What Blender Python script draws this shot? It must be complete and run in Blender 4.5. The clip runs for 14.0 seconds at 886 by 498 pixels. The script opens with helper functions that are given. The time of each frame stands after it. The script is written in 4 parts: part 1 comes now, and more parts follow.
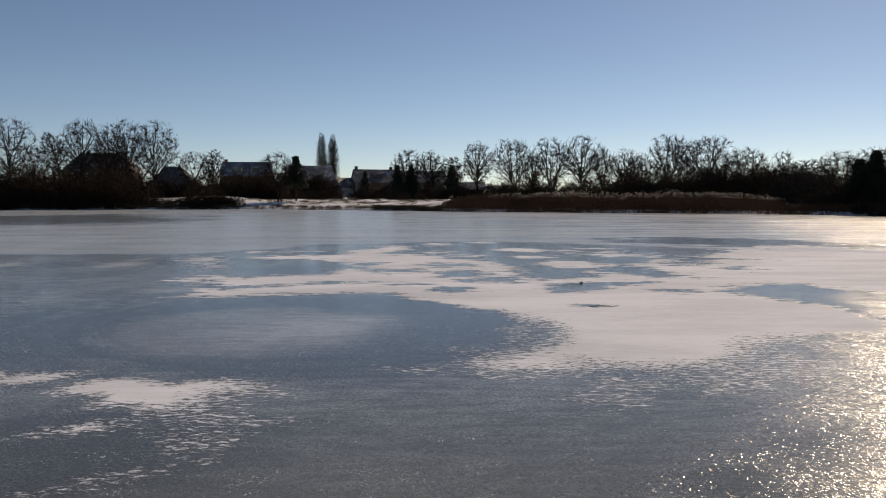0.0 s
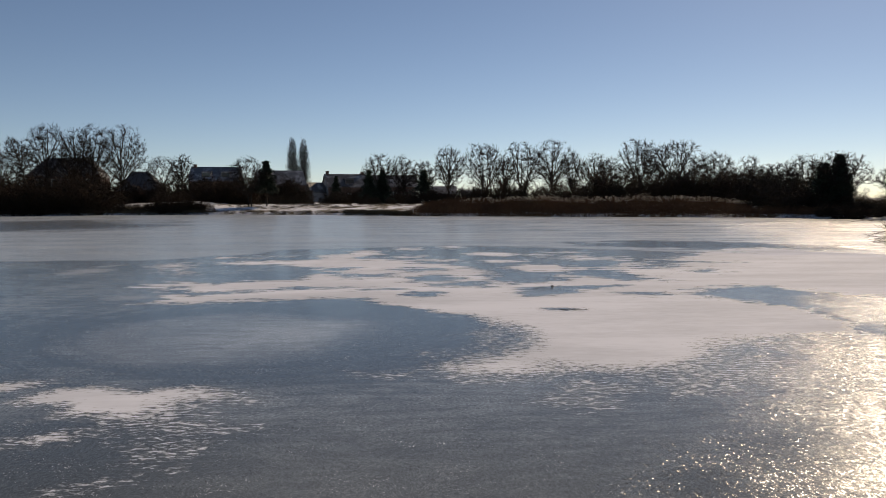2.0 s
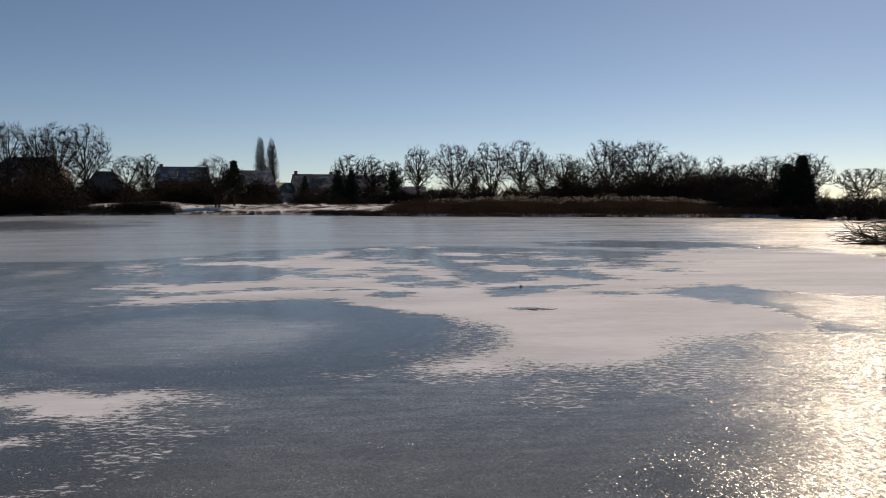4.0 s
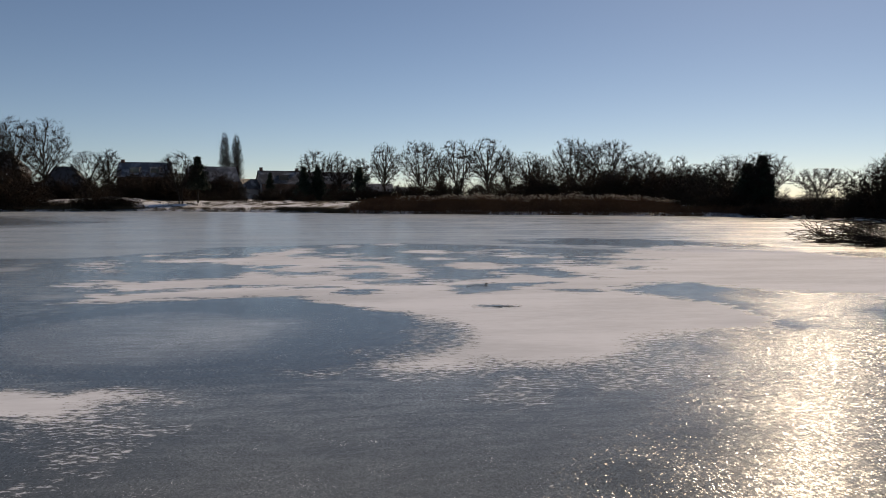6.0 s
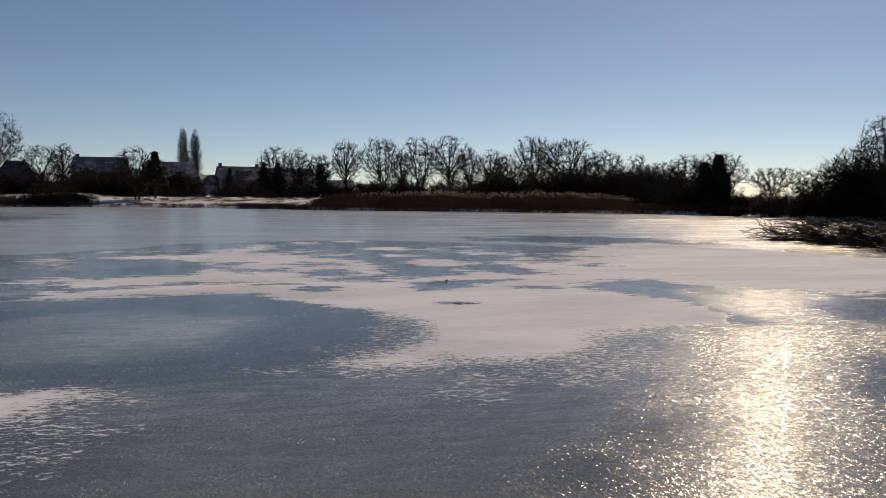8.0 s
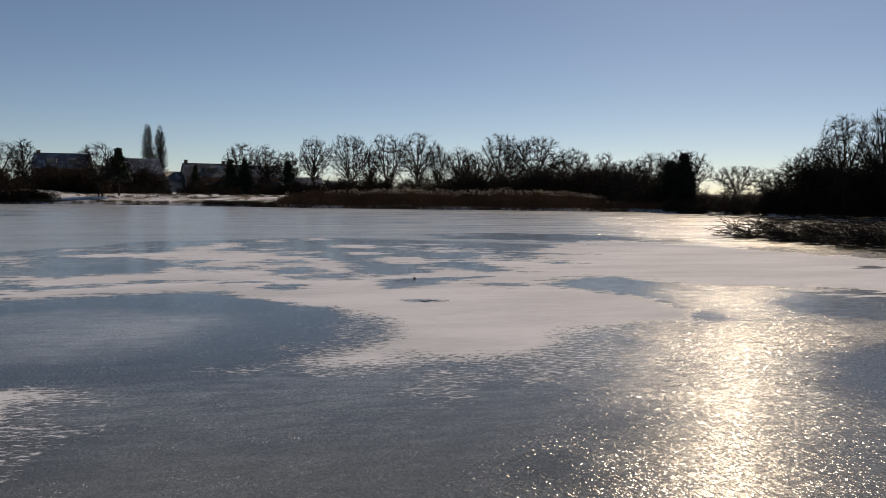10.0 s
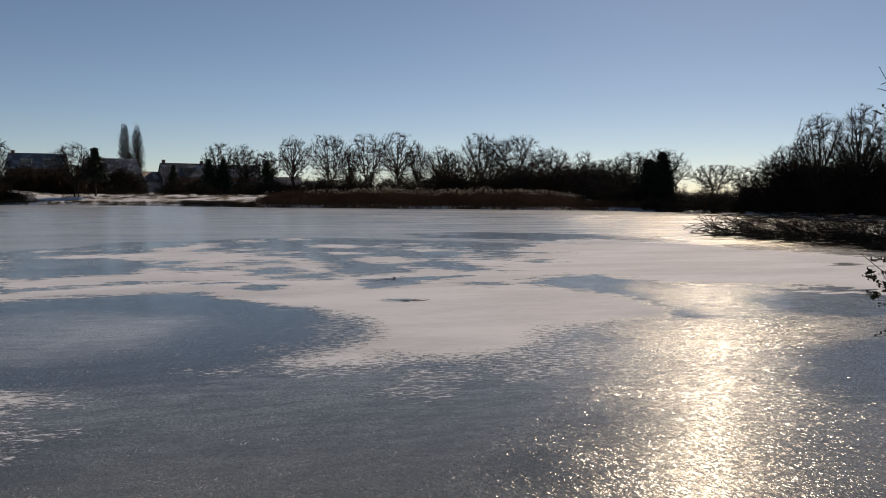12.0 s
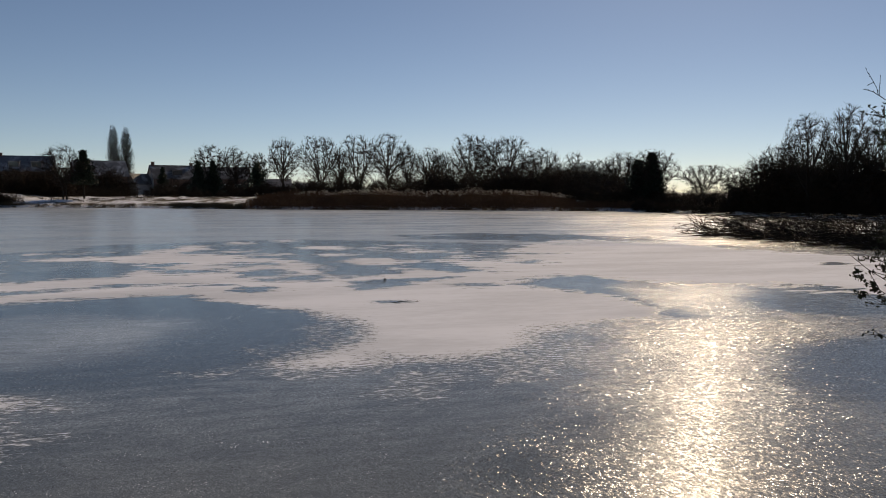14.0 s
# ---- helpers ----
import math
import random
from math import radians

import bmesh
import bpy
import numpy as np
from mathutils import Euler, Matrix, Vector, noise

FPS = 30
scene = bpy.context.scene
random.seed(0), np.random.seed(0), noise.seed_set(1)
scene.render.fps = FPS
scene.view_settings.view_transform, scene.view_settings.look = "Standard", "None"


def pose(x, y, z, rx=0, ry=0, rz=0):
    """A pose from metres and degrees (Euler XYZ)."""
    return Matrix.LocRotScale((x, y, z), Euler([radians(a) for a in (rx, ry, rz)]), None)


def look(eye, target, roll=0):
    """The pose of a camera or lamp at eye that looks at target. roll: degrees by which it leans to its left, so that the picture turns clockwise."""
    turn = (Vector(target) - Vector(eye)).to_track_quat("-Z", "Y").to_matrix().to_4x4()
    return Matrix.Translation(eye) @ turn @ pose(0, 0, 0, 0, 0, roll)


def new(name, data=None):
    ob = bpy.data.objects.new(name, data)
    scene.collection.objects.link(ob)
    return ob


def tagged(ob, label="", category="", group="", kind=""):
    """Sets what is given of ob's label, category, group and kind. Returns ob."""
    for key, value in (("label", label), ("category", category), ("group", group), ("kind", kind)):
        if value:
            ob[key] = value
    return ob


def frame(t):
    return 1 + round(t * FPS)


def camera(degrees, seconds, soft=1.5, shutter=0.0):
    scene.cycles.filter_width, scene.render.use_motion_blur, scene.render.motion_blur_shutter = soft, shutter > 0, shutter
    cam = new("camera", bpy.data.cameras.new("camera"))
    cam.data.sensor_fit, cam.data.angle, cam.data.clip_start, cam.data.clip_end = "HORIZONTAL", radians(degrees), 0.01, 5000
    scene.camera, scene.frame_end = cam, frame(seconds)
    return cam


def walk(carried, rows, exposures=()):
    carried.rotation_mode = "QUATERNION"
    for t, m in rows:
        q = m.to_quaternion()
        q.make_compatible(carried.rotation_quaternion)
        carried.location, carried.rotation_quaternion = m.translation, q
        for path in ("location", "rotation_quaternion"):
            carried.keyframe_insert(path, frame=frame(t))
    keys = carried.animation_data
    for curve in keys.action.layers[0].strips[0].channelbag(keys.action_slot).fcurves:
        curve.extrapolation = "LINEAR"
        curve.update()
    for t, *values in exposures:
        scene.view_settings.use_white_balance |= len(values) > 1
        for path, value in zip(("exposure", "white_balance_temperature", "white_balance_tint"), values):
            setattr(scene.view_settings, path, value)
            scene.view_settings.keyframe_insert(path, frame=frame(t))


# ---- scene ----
import functools

cam = camera(58.6, 14.0, soft=0.6)
PATH = [
    (0, (-0.081, 0.051, 1.941), (-0.08, 2.046, 1.804), 0.0),
    (0.5, (-0.077, 0.049, 1.944), (-0.058, 2.044, 1.811), -0.1),
    (1, (-0.071, 0.052, 1.944), (-0.034, 2.048, 1.814), -0.1),
    (1.5, (-0.067, 0.048, 1.943), (-0.012, 2.043, 1.816), -0.2),
    (2, (-0.063, 0.051, 1.945), (0.009, 2.045, 1.819), -0.2),
    (2.5, (-0.057, 0.052, 1.942), (0.034, 2.046, 1.817), -0.2),
    (3, (-0.054, 0.057, 1.944), (0.056, 2.051, 1.819), -0.2),
    (5.5, (-0.038, 0.06, 1.941), (0.173, 2.045, 1.812), 0.0),
    (6, (-0.029, 0.049, 1.943), (0.204, 2.031, 1.811), 0.1),
    (6.5, (-0.024, 0.052, 1.942), (0.233, 2.031, 1.808), 0.2),
    (7, (-0.015, 0.043, 1.938), (0.266, 2.019, 1.803), 0.3),
    (7.5, (-0.01, 0.058, 1.94), (0.296, 2.03, 1.802), 0.3),
    (8, (-0.004, 0.052, 1.94), (0.325, 2.02, 1.801), 0.4),
    (10.5, (0.025, 0.057, 1.939), (0.446, 2.007, 1.793), 0.5),
    (11, (0.028, 0.063, 1.937), (0.461, 2.01, 1.79), 0.5),
    (11.5, (0.033, 0.053, 1.942), (0.478, 1.997, 1.795), 0.4),
    (12, (0.037, 0.054, 1.941), (0.492, 1.996, 1.795), 0.3),
    (12.5, (0.04, 0.052, 1.94), (0.502, 1.992, 1.794), 0.3),
    (13, (0.04, 0.048, 1.944), (0.508, 1.987, 1.799), 0.2),
    (13.5, (0.044, 0.051, 1.945), (0.517, 1.989, 1.801), 0.1),
    (14, (0.043, 0.054, 1.943), (0.521, 1.991, 1.8), 0.1),
]
walk(cam, [(t, look(eye, target, roll)) for t, eye, target, roll in PATH],
     exposures=[(0.0, 0.04, 7080, 12), (3.0, -0.02, 7080, 12), (7.0, -0.14, 7080, 12), (11.0, -0.20, 7080, 12), (14.0, -0.20, 7080, 12)])

# ---- light: a low winter sun ahead and to the right, clear sky ----
SUN_AZ, SUN_EL = 32.2, 31.0
sun_data = bpy.data.lights.new("sun", "SUN")
sun_data.energy, sun_data.angle, sun_data.color = 3.2, radians(0.53), (1.0, 0.82, 0.61)
sun = new("sun", sun_data)
sun_way = Vector((math.sin(radians(SUN_AZ)) * math.cos(radians(SUN_EL)), math.cos(radians(SUN_AZ)) * math.cos(radians(SUN_EL)), math.sin(radians(SUN_EL))))
sun.matrix_world = look(sun_way * 200, (0, 0, 0))
world = bpy.data.worlds.new("sky")
scene.world = world
world.use_nodes = True
wn = world.node_tree
sky = wn.nodes.new("ShaderNodeTexSky")
sky.sky_type, sky.sun_disc = "NISHITA", False
sky.sun_elevation, sky.sun_rotation = radians(SUN_EL), radians(SUN_AZ)
sky.air_density, sky.dust_density, sky.ozone_density, sky.altitude = 0.64, 0.13, 1.7, 400
wn.links.new(sky.outputs[0], wn.nodes["Background"].inputs[0])
wn.nodes["Background"].inputs[1].default_value = 0.0760


# ---- materials ----
class Nodes:
    """A short hand for node materials."""

    def __init__(self, name):
        self.mat = bpy.data.materials.new(name)
        self.mat.use_nodes = True
        self.t = self.mat.node_tree
        self.bsdf = self.t.nodes["Principled BSDF"]
        self.geo = self.add("ShaderNodeNewGeometry")
        self.where = self.geo.outputs["Position"]

    def add(self, kind, **values):
        node = self.t.nodes.new(kind)
        for key, value in values.items():
            self.put(node.inputs[key.replace("_", " ")], value)
        return node

    def put(self, socket, value):
        if isinstance(value, bpy.types.NodeSocket):
            self.t.links.new(value, socket)
        else:
            socket.default_value = value

    def math(self, op, a, b=0.0, c=0.0, clamp=False):
        node = self.t.nodes.new("ShaderNodeMath")
        node.operation, node.use_clamp = op, clamp
        for socket, value in zip(node.inputs, (a, b, c)):
            self.put(socket, value)
        return node.outputs[0]

    def vec(self, op, a, b=(0, 0, 0), scale=1.0):
        node = self.t.nodes.new("ShaderNodeVectorMath")
        node.operation = op
        self.put(node.inputs[0], a)
        self.put(node.inputs[1], b)
        self.put(node.inputs[3], scale)
        return node.outputs[1 if op in ("LENGTH", "DOT_PRODUCT") else 0]

    def noise(self, scale, detail=4.0, rough=0.55, where=None, colour=False):
        node = self.add("ShaderNodeTexNoise", Vector=where or self.where, Scale=scale, Detail=detail, Roughness=rough)
        return node.outputs["Color" if colour else "Fac"]

    def ramp(self, fac, low, high, a=0.0, b=1.0):
        node = self.add("ShaderNodeMapRange", Value=fac)
        node.interpolation_type = "SMOOTHSTEP"
        for n, v in zip((1, 2, 3, 4), (low, high, a, b)):
            self.put(node.inputs[n], v)
        return node.outputs[0]

    def mix(self, fac, a, b):
        node = self.t.nodes.new("ShaderNodeMix")
        node.data_type = "RGBA"
        self.put(node.inputs[0], fac)
        self.put(node.inputs[6], a if not isinstance(a, tuple) else (*a, 1.0)[:4])
        self.put(node.inputs[7], b if not isinstance(b, tuple) else (*b, 1.0)[:4])
        return node.outputs[2]

    def bump(self, height, strength, distance):
        return self.add("ShaderNodeBump", Height=height, Strength=strength, Distance=distance).outputs[0]

    def set(self, **values):
        for key, value in values.items():
            if isinstance(value, tuple) and len(value) == 3 and key == "Base_Color":
                value = (*value, 1.0)
            self.put(self.bsdf.inputs[key.replace("_", " ")], value)
        return self.mat


def plain(name, dark, light, scale, rough=0.8, relief=0.3, distance=0.02, **more):
    """A surface that varies between two colours at two scales."""
    n = Nodes(name)
    coarse, fine = n.noise(scale, 3), n.noise(scale * 9, 5)
    fac = n.ramp(n.math("ADD", n.math("MULTIPLY", coarse, 0.6), n.math("MULTIPLY", fine, 0.4)), 0.35, 0.65)
    island = n.geo.outputs["Random Per Island"]
    fac = n.math("ADD", n.math("MULTIPLY", fac, 0.6), n.math("MULTIPLY", island, 0.4))
    return n.set(Base_Color=n.mix(fac, dark, light), Roughness=rough, Normal=n.bump(fine, relief, distance), **more)


BARK = plain("bark", (0.016, 0.013, 0.010), (0.052, 0.043, 0.035), 1.5, Specular_IOR_Level=0.12)
TWIG = plain("twig", (0.011, 0.009, 0.007), (0.038, 0.029, 0.022), 0.8, Specular_IOR_Level=0.12)
WILLOW = plain("willow_twig", (0.018, 0.011, 0.007), (0.058, 0.033, 0.020), 0.5, Specular_IOR_Level=0.12)
DEAD_LEAF = plain("brushwood", (0.012, 0.008, 0.005), (0.048, 0.030, 0.018), 0.6, Specular_IOR_Level=0.12)
EVERGREEN = plain("evergreen", (0.008, 0.014, 0.009), (0.028, 0.040, 0.022), 0.7, rough=0.55, Specular_IOR_Level=0.2)
LEAF = plain("hedge_leaf", (0.010, 0.013, 0.007), (0.036, 0.042, 0.020), 6.0, rough=0.75, Specular_IOR_Level=0.2)
REED = plain("reed_stem", (0.045, 0.020, 0.010), (0.17, 0.085, 0.040), 0.25, rough=0.7, Specular_IOR_Level=0.2)
n = Nodes("reed_plume")
tuft = n.mix(n.noise(0.8, 3), (0.52, 0.46, 0.38), (0.80, 0.75, 0.66))
through_light = n.add("ShaderNodeBsdfTranslucent", Color=tuft)
PLUME = n.set(Base_Color=tuft, Roughness=0.9)
both = n.add("ShaderNodeMixShader", Fac=0.5)
n.t.links.new(n.bsdf.outputs[0], both.inputs[1])
n.t.links.new(through_light.outputs[0], both.inputs[2])
n.t.links.new(both.outputs[0], n.t.nodes["Material Output"].inputs[0])
GRASS = plain("winter_grass", (0.04, 0.030, 0.018), (0.12, 0.090, 0.052), 0.6, Specular_IOR_Level=0.2)
BRICK = plain("brick_wall", (0.07, 0.042, 0.032), (0.15, 0.095, 0.075), 0.8, rough=0.85)
RENDER_WALL = plain("light_render", (0.26, 0.25, 0.24), (0.36, 0.345, 0.33), 0.5, rough=0.85)
WHITE_PAINT = plain("white_paint", (0.62, 0.62, 0.60), (0.78, 0.78, 0.76), 2.0, rough=0.45, relief=0.05)
STONE = plain("stone", (0.10, 0.10, 0.10), (0.24, 0.23, 0.22), 8.0)
n = Nodes("window_glass")
GLASS = n.set(Base_Color=(0.03, 0.035, 0.04), Roughness=0.06, Specular_IOR_Level=0.6)


def roof_material(name, dark, light, snow):
    """Tiles in courses, dusted with snow to the amount given."""
    n = Nodes(name)
    sep = n.add("ShaderNodeSeparateXYZ", Vector=n.where)
    course = n.math("PINGPONG", n.math("MULTIPLY", sep.outputs[2], 4.0), 0.5)
    tile = n.mix(n.noise(0.9, 4), dark, light)
    dust = n.ramp(n.math("ADD", n.noise(0.45, 5), n.math("MULTIPLY", n.noise(5.0, 3), 0.25)), 0.62 - snow, 1.25 - snow)
    return n.set(Base_Color=n.mix(dust, tile, (0.74, 0.76, 0.80)), Roughness=n.math("MULTIPLY_ADD", dust, 0.3, 0.5),
                 Normal=n.bump(course, 0.5, 0.04))


ROOF_SNOWY = roof_material("roof_tiles_snowy", (0.07, 0.075, 0.085), (0.13, 0.135, 0.15), 0.07)
ROOF_DARK = roof_material("roof_tiles_dark", (0.055, 0.05, 0.05), (0.09, 0.085, 0.08), 0.06)
ROOF_PLAIN = roof_material("roof_tiles_plain", (0.045, 0.04, 0.04), (0.075, 0.07, 0.065), -0.2)
ROOF_WHITE = roof_material("roof_under_snow", (0.12, 0.12, 0.13), (0.2, 0.2, 0.21), 0.05)

# Ground: snow with flattened grass and bare earth showing through.
n = Nodes("snowy_ground")
tufts = n.math("ADD", n.math("MULTIPLY", n.noise(0.22, 5, 0.6), 0.7), n.math("MULTIPLY", n.noise(2.3, 6, 0.65), 0.5))
open_ground = n.ramp(tufts, 0.57, 0.67)
earth = n.mix(n.noise(3.0, 5), (0.05, 0.04, 0.025), (0.15, 0.12, 0.07))
GROUND = n.set(Base_Color=n.mix(open_ground, (0.80, 0.81, 0.84), earth), Roughness=n.math("MULTIPLY_ADD", open_ground, 0.3, 0.55),
               Normal=n.bump(n.math("ADD", n.noise(1.2, 6), n.math("MULTIPLY", n.noise(12.0, 4), 0.25)), 0.8, 0.12))

# ---- the ice: outlines (x, y) and ovals (x, y, half width, half length, turn) of what lies on it ----
# Wind-blown snow and the bare windows in it.
SNOW_WEST = [(-6.2, 17.7), (-6, 19), (-4.3, 18.6), (-2.8, 19.4), (-2.2, 20.9), (-3.1, 23), (-4.9, 23.8), (-6.3, 24.7), (-4.9, 25.4), (-3.5, 25.9), (-1.9, 30.6),
    (-1.3, 29.9), (-1.8, 25.9), (-0.5, 25.4), (1, 23.4), (1.6, 21.7), (2, 19.8), (2.8, 17.5), (2.24, 12.59), (1.68, 8.7), (1.3, 8.62), (0.68, 8.66), (0.2, 9.02),
    (0.51, 9.41), (1.03, 9.83), (1.5, 10.6), (1.59, 11.51), (1.2, 12.19), (1, 12.89), (0.84, 13.21), (0.37, 13.48), (-0.1, 14.1), (-0.7, 14.9), (-1.2, 15.5),
    (-2.1, 15.5), (-3, 15.3), (-4.2, 15.1), (-5.1, 15.1), (-4.9, 15.8), (-5.4, 17.2)]
SNOW_EAST = [(2, 20.7), (3.2, 20.4), (4.9, 21.7), (6.6, 23.6), (8.4, 25.4), (10.7, 28.6), (13.6, 30.9), (14.4, 28.6), (15.8, 26.9), (16.6, 24.5), (17.9, 21.7),
    (18.6, 19.7), (18.2, 16.9), (10.66, 9.83), (7.38, 10.81), (6.1, 11.13), (5.19, 11.01), (4.55, 10.55), (3.9, 10.1), (3.6, 9.55), (3.05, 9.0), (2.3, 8.65),
    (1.72, 8.85), (1.36, 9.25), (1.7, 12.59), (2.1, 17.5)]
BARE_EYE = [(-6, 21.1), (-5.5, 22.1), (-4.4, 22.8), (-3.2, 22.3), (-2.5, 21), (-2.8, 19.8), (-3.7, 19), (-4.7, 18.8), (-5.4, 19.1)]
BARE_CHANNEL = [(1.6, 24.5), (2.5, 24.9), (3.9, 25.4), (5.1, 26.1), (6.9, 25.6), (6, 24.5), (5.3, 22.6), (5.5, 21), (5.6, 19.5), (6, 18.6), (4.8, 18.7),
    (4.4, 19.7), (3.8, 20.3), (3.5, 18.7), (2.8, 18.3), (2.1, 18.3), (1.5, 18.8), (2, 20.1)]
BARE_TONGUE = [(2.1, 16.3), (2.3, 17.2), (3.4, 17.5), (4.4, 17.5), (3.6, 16.6), (2.9, 15.9), (2.2, 15.7)]
BARE_EAST = [(5.6, 16.2), (6.3, 17), (7.3, 17.4), (7.9, 16.9), (8.3, 16.1), (9.1, 15.3), (10.1, 14.8), (10.51, 13.56), (11.94, 12.66), (12.63, 11.66), (9.99, 9.21),
    (7.78, 10), (6.71, 10.53), (6.32, 10.84), (6.35, 11.42), (6.64, 11.85), (6.75, 12.73), (6.81, 13.5), (6.4, 14.2), (6, 14.9), (5.6, 15.7)]
SNOW_DRIFT = [(-3.83, 7.66), (-3.83, 8.2), (-3.34, 8.33), (-2.88, 8.03), (-2.7, 8.18), (-2.36, 8.25), (-1.86, 7.89), (-2.01, 7.77), (-2.25, 7.64), (-2.32, 7.43),
    (-2.27, 6.91), (-2.36, 6.96), (-2.54, 7.03), (-2.79, 7.03), (-2.94, 7.22), (-3.29, 7.19), (-3.48, 7.55)]
BARE_SMALL = [(-1.44, 20.26, 0.65, 0.53, 4), (-2.35, 22.08, 0.56, 0.54, 6), (0.36, 19.39, 0.69, 0.84, -1), (1.17, 18.09, 0.62, 0.55, -4),
    (0.25, 16.14, 0.4, 0.48, -1), (0.02, 21.72, 0.62, 0.44, 0), (4.63, 15.85, 0.33, 0.34, -16), (-0.98, 17.17, 0.31, 0.13, 3), (2.47, 13.82, 0.28, 0.14, -10),
    (-4.3, 16.64, 0.55, 0.32, 14), (-5.17, 16.95, 0.23, 0.56, 17), (-2.83, 17.17, 0.75, 0.17, 9)]
BARE_STREAKS = [(6.92, 22.63, 0.93, 0.4, -17), (8.38, 24.25, 0.83, 0.35, -19), (7.48, 20.72, 0.38, 0.34, -20), (9.69, 26.9, 0.41, 0.43, -20),
    (11.31, 28.31, 0.44, 0.38, -22), (7.42, 24.25, 0.82, 0.91, -17), (7.89, 26.38, 1.18, 1.08, -17), (6.97, 21.55, 0.41, 0.27, -18),
    (11.34, 13.94, 0.71, 0.49, -39), (15.68, 18.51, 0.24, 0.23, -40)]
SNOW_ISLES = [(3.66, 22.08, 1.04, 1.1, -9), (2.73, 27.73, 0.84, 0.86, -6), (2.69, 24.7, 0.53, 0.57, -6), (-0.33, 30.9, 0.4, 0.71, 1), (-0.3, 26.91, 0.39, 0.4, 1),
    (1.4, 31.99, 0.37, 0.57, -3), (0.58, 25.16, 0.63, 0.35, -1), (-7.15, 23.42, 0.46, 0.85, 17), (-6.33, 21.9, 0.2, 0.74, 16), (5.53, 28.31, 0.62, 0.45, -11),
    (5.77, 26.64, 0.49, 0.32, -12), (4.33, 27.18, 0.39, 0.41, -9), (5.68, 25.39, 1.02, 0.49, -13), (-2.84, 26.91, 0.58, 0.54, 6), (-6.12, 26.91, 0.79, 0.27, 13),
    (10.55, 18.43, 0.76, 0.64, -30)]
RIME_PATCHES = [(-9.24, 21.9, 0.54, 0.96, 23), (-12.16, 22.09, 0.54, 0.62, 29), (-9.1, 23.83, 0.29, 0.45, 21), (-5.73, 15.95, 0.42, 0.3, 20),
    (6.24, 75.72, 6.53, 3.18, -5), (23.85, 71.72, 9.74, 3.6, -18), (-14.93, 97.44, 5.64, 3.54, 9), (31.13, 66.45, 4.73, 3.6, -25)]
SNOW_SMALL = [(-4.49, 8.33, 0.42, 0.21, 28), (-3.06, 6.52, 0.22, 0.09, 25), (-5.1, 8.25, 0.42, 0.24, 32)]
SHREDS = [(-2.07, 7, 0.37, 0.67, 16), (-1.91, 6.11, 0.37, 0.37, 17), (-2.35, 5.37, 0.18, 0.3, 24), (-2.12, 5.51, 0.11, 0.17, 21), (-2.53, 5.08, 0.32, 0.15, 26),
    (-1.79, 7.82, 0.29, 0.21, 13), (-1.96, 5.91, 0.27, 0.28, 18), (-0.42, 8.71, 0.37, 0.28, 3), (1.75, 7.9, 0.6, 0.5, -12), (1.55, 9.1, 0.46, 0.38, -10), (2.11, 8.88, 0.52, 0.5, -13), (2.65, 8.64, 0.52, 0.67, -17), (2.6, 7.69, 0.35, 0.49, -19), (0.65, 8.71, 0.69, 0.4, -4),
    (1.5, 7.4, 0.55, 0.36, -11), (2.76, 8.43, 0.7, 0.71, -18), (1.16, 11.04, 0.4, 1.3, -6), (0.59, 9.65, 0.55, 0.49, -4), (0.2, 5.01, 0.11, 0.11, -2),
    (4.16, 10.4, 0.56, 0.88, -22), (-1.75, 6.73, 0.45, 0.35, 15),
    (3.86, 8.97, 0.63, 1.21, -23), (4.96, 10.07, 0.44, 0.73, -26), (3.12, 8.55, 0.78, 0.55, -20)]
CRUST_NEAR = [(5.79, 11.09), (6.24, 10.54), (7.25, 10.62), (8.2, 10.55), (9.21, 10.53), (9.67, 10.24), (10.33, 9.53), (8.59, 9.08), (7.7, 8.78), (6.61, 8.18),
    (6.1, 7.36), (5.6, 6.36), (5.66, 5.75), (5.62, 4.66), (3.92, 3.22), (1.22, 3.88), (2.03, 5.54), (2.39, 5.73), (2.72, 5.44), (3.05, 6.21), (3.35, 6.71),
    (2.93, 6.92), (3.42, 7.36), (4.13, 8.3), (4.77, 9.59)]
CRUST_STRIP = [(8.3, 16.1), (9.5, 15.5), (10.3, 14.5), (9.42, 13.28), (8.92, 11.49), (7.81, 10.7), (6.97, 11.26), (6.72, 11.7), (7.13, 13.02), (7.3, 14.3)]
CRUST_SHORE = [(23.5, 62.4), (18, 43), (14.6, 30.1), (15.1, 27.7), (16.6, 24.5), (17.9, 21.7), (19.1, 17.7), (44.1, 41), (32, 63.8)]
DARK_PATCHES = [(6.32, 7.45, 0.56, 1.63, -40), (6.87, 7.32, 0.93, 1.85, -43), (2.87, 6.17, 0.22, 0.69, -25), (4.31, 9.22, 0.31, 0.34, -25),
    (9.62, 11.66, 1.41, 1.07, -40), (1.99, 5.18, 0.28, 0.46, -21)]
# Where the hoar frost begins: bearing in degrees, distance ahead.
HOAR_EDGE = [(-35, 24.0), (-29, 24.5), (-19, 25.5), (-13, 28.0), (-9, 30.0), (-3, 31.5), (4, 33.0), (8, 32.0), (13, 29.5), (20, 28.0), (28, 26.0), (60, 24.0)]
# Crust worn thin near the bank.
THIN_CRUST = (4.79, 4.86, 0.93, 1.75, -45)
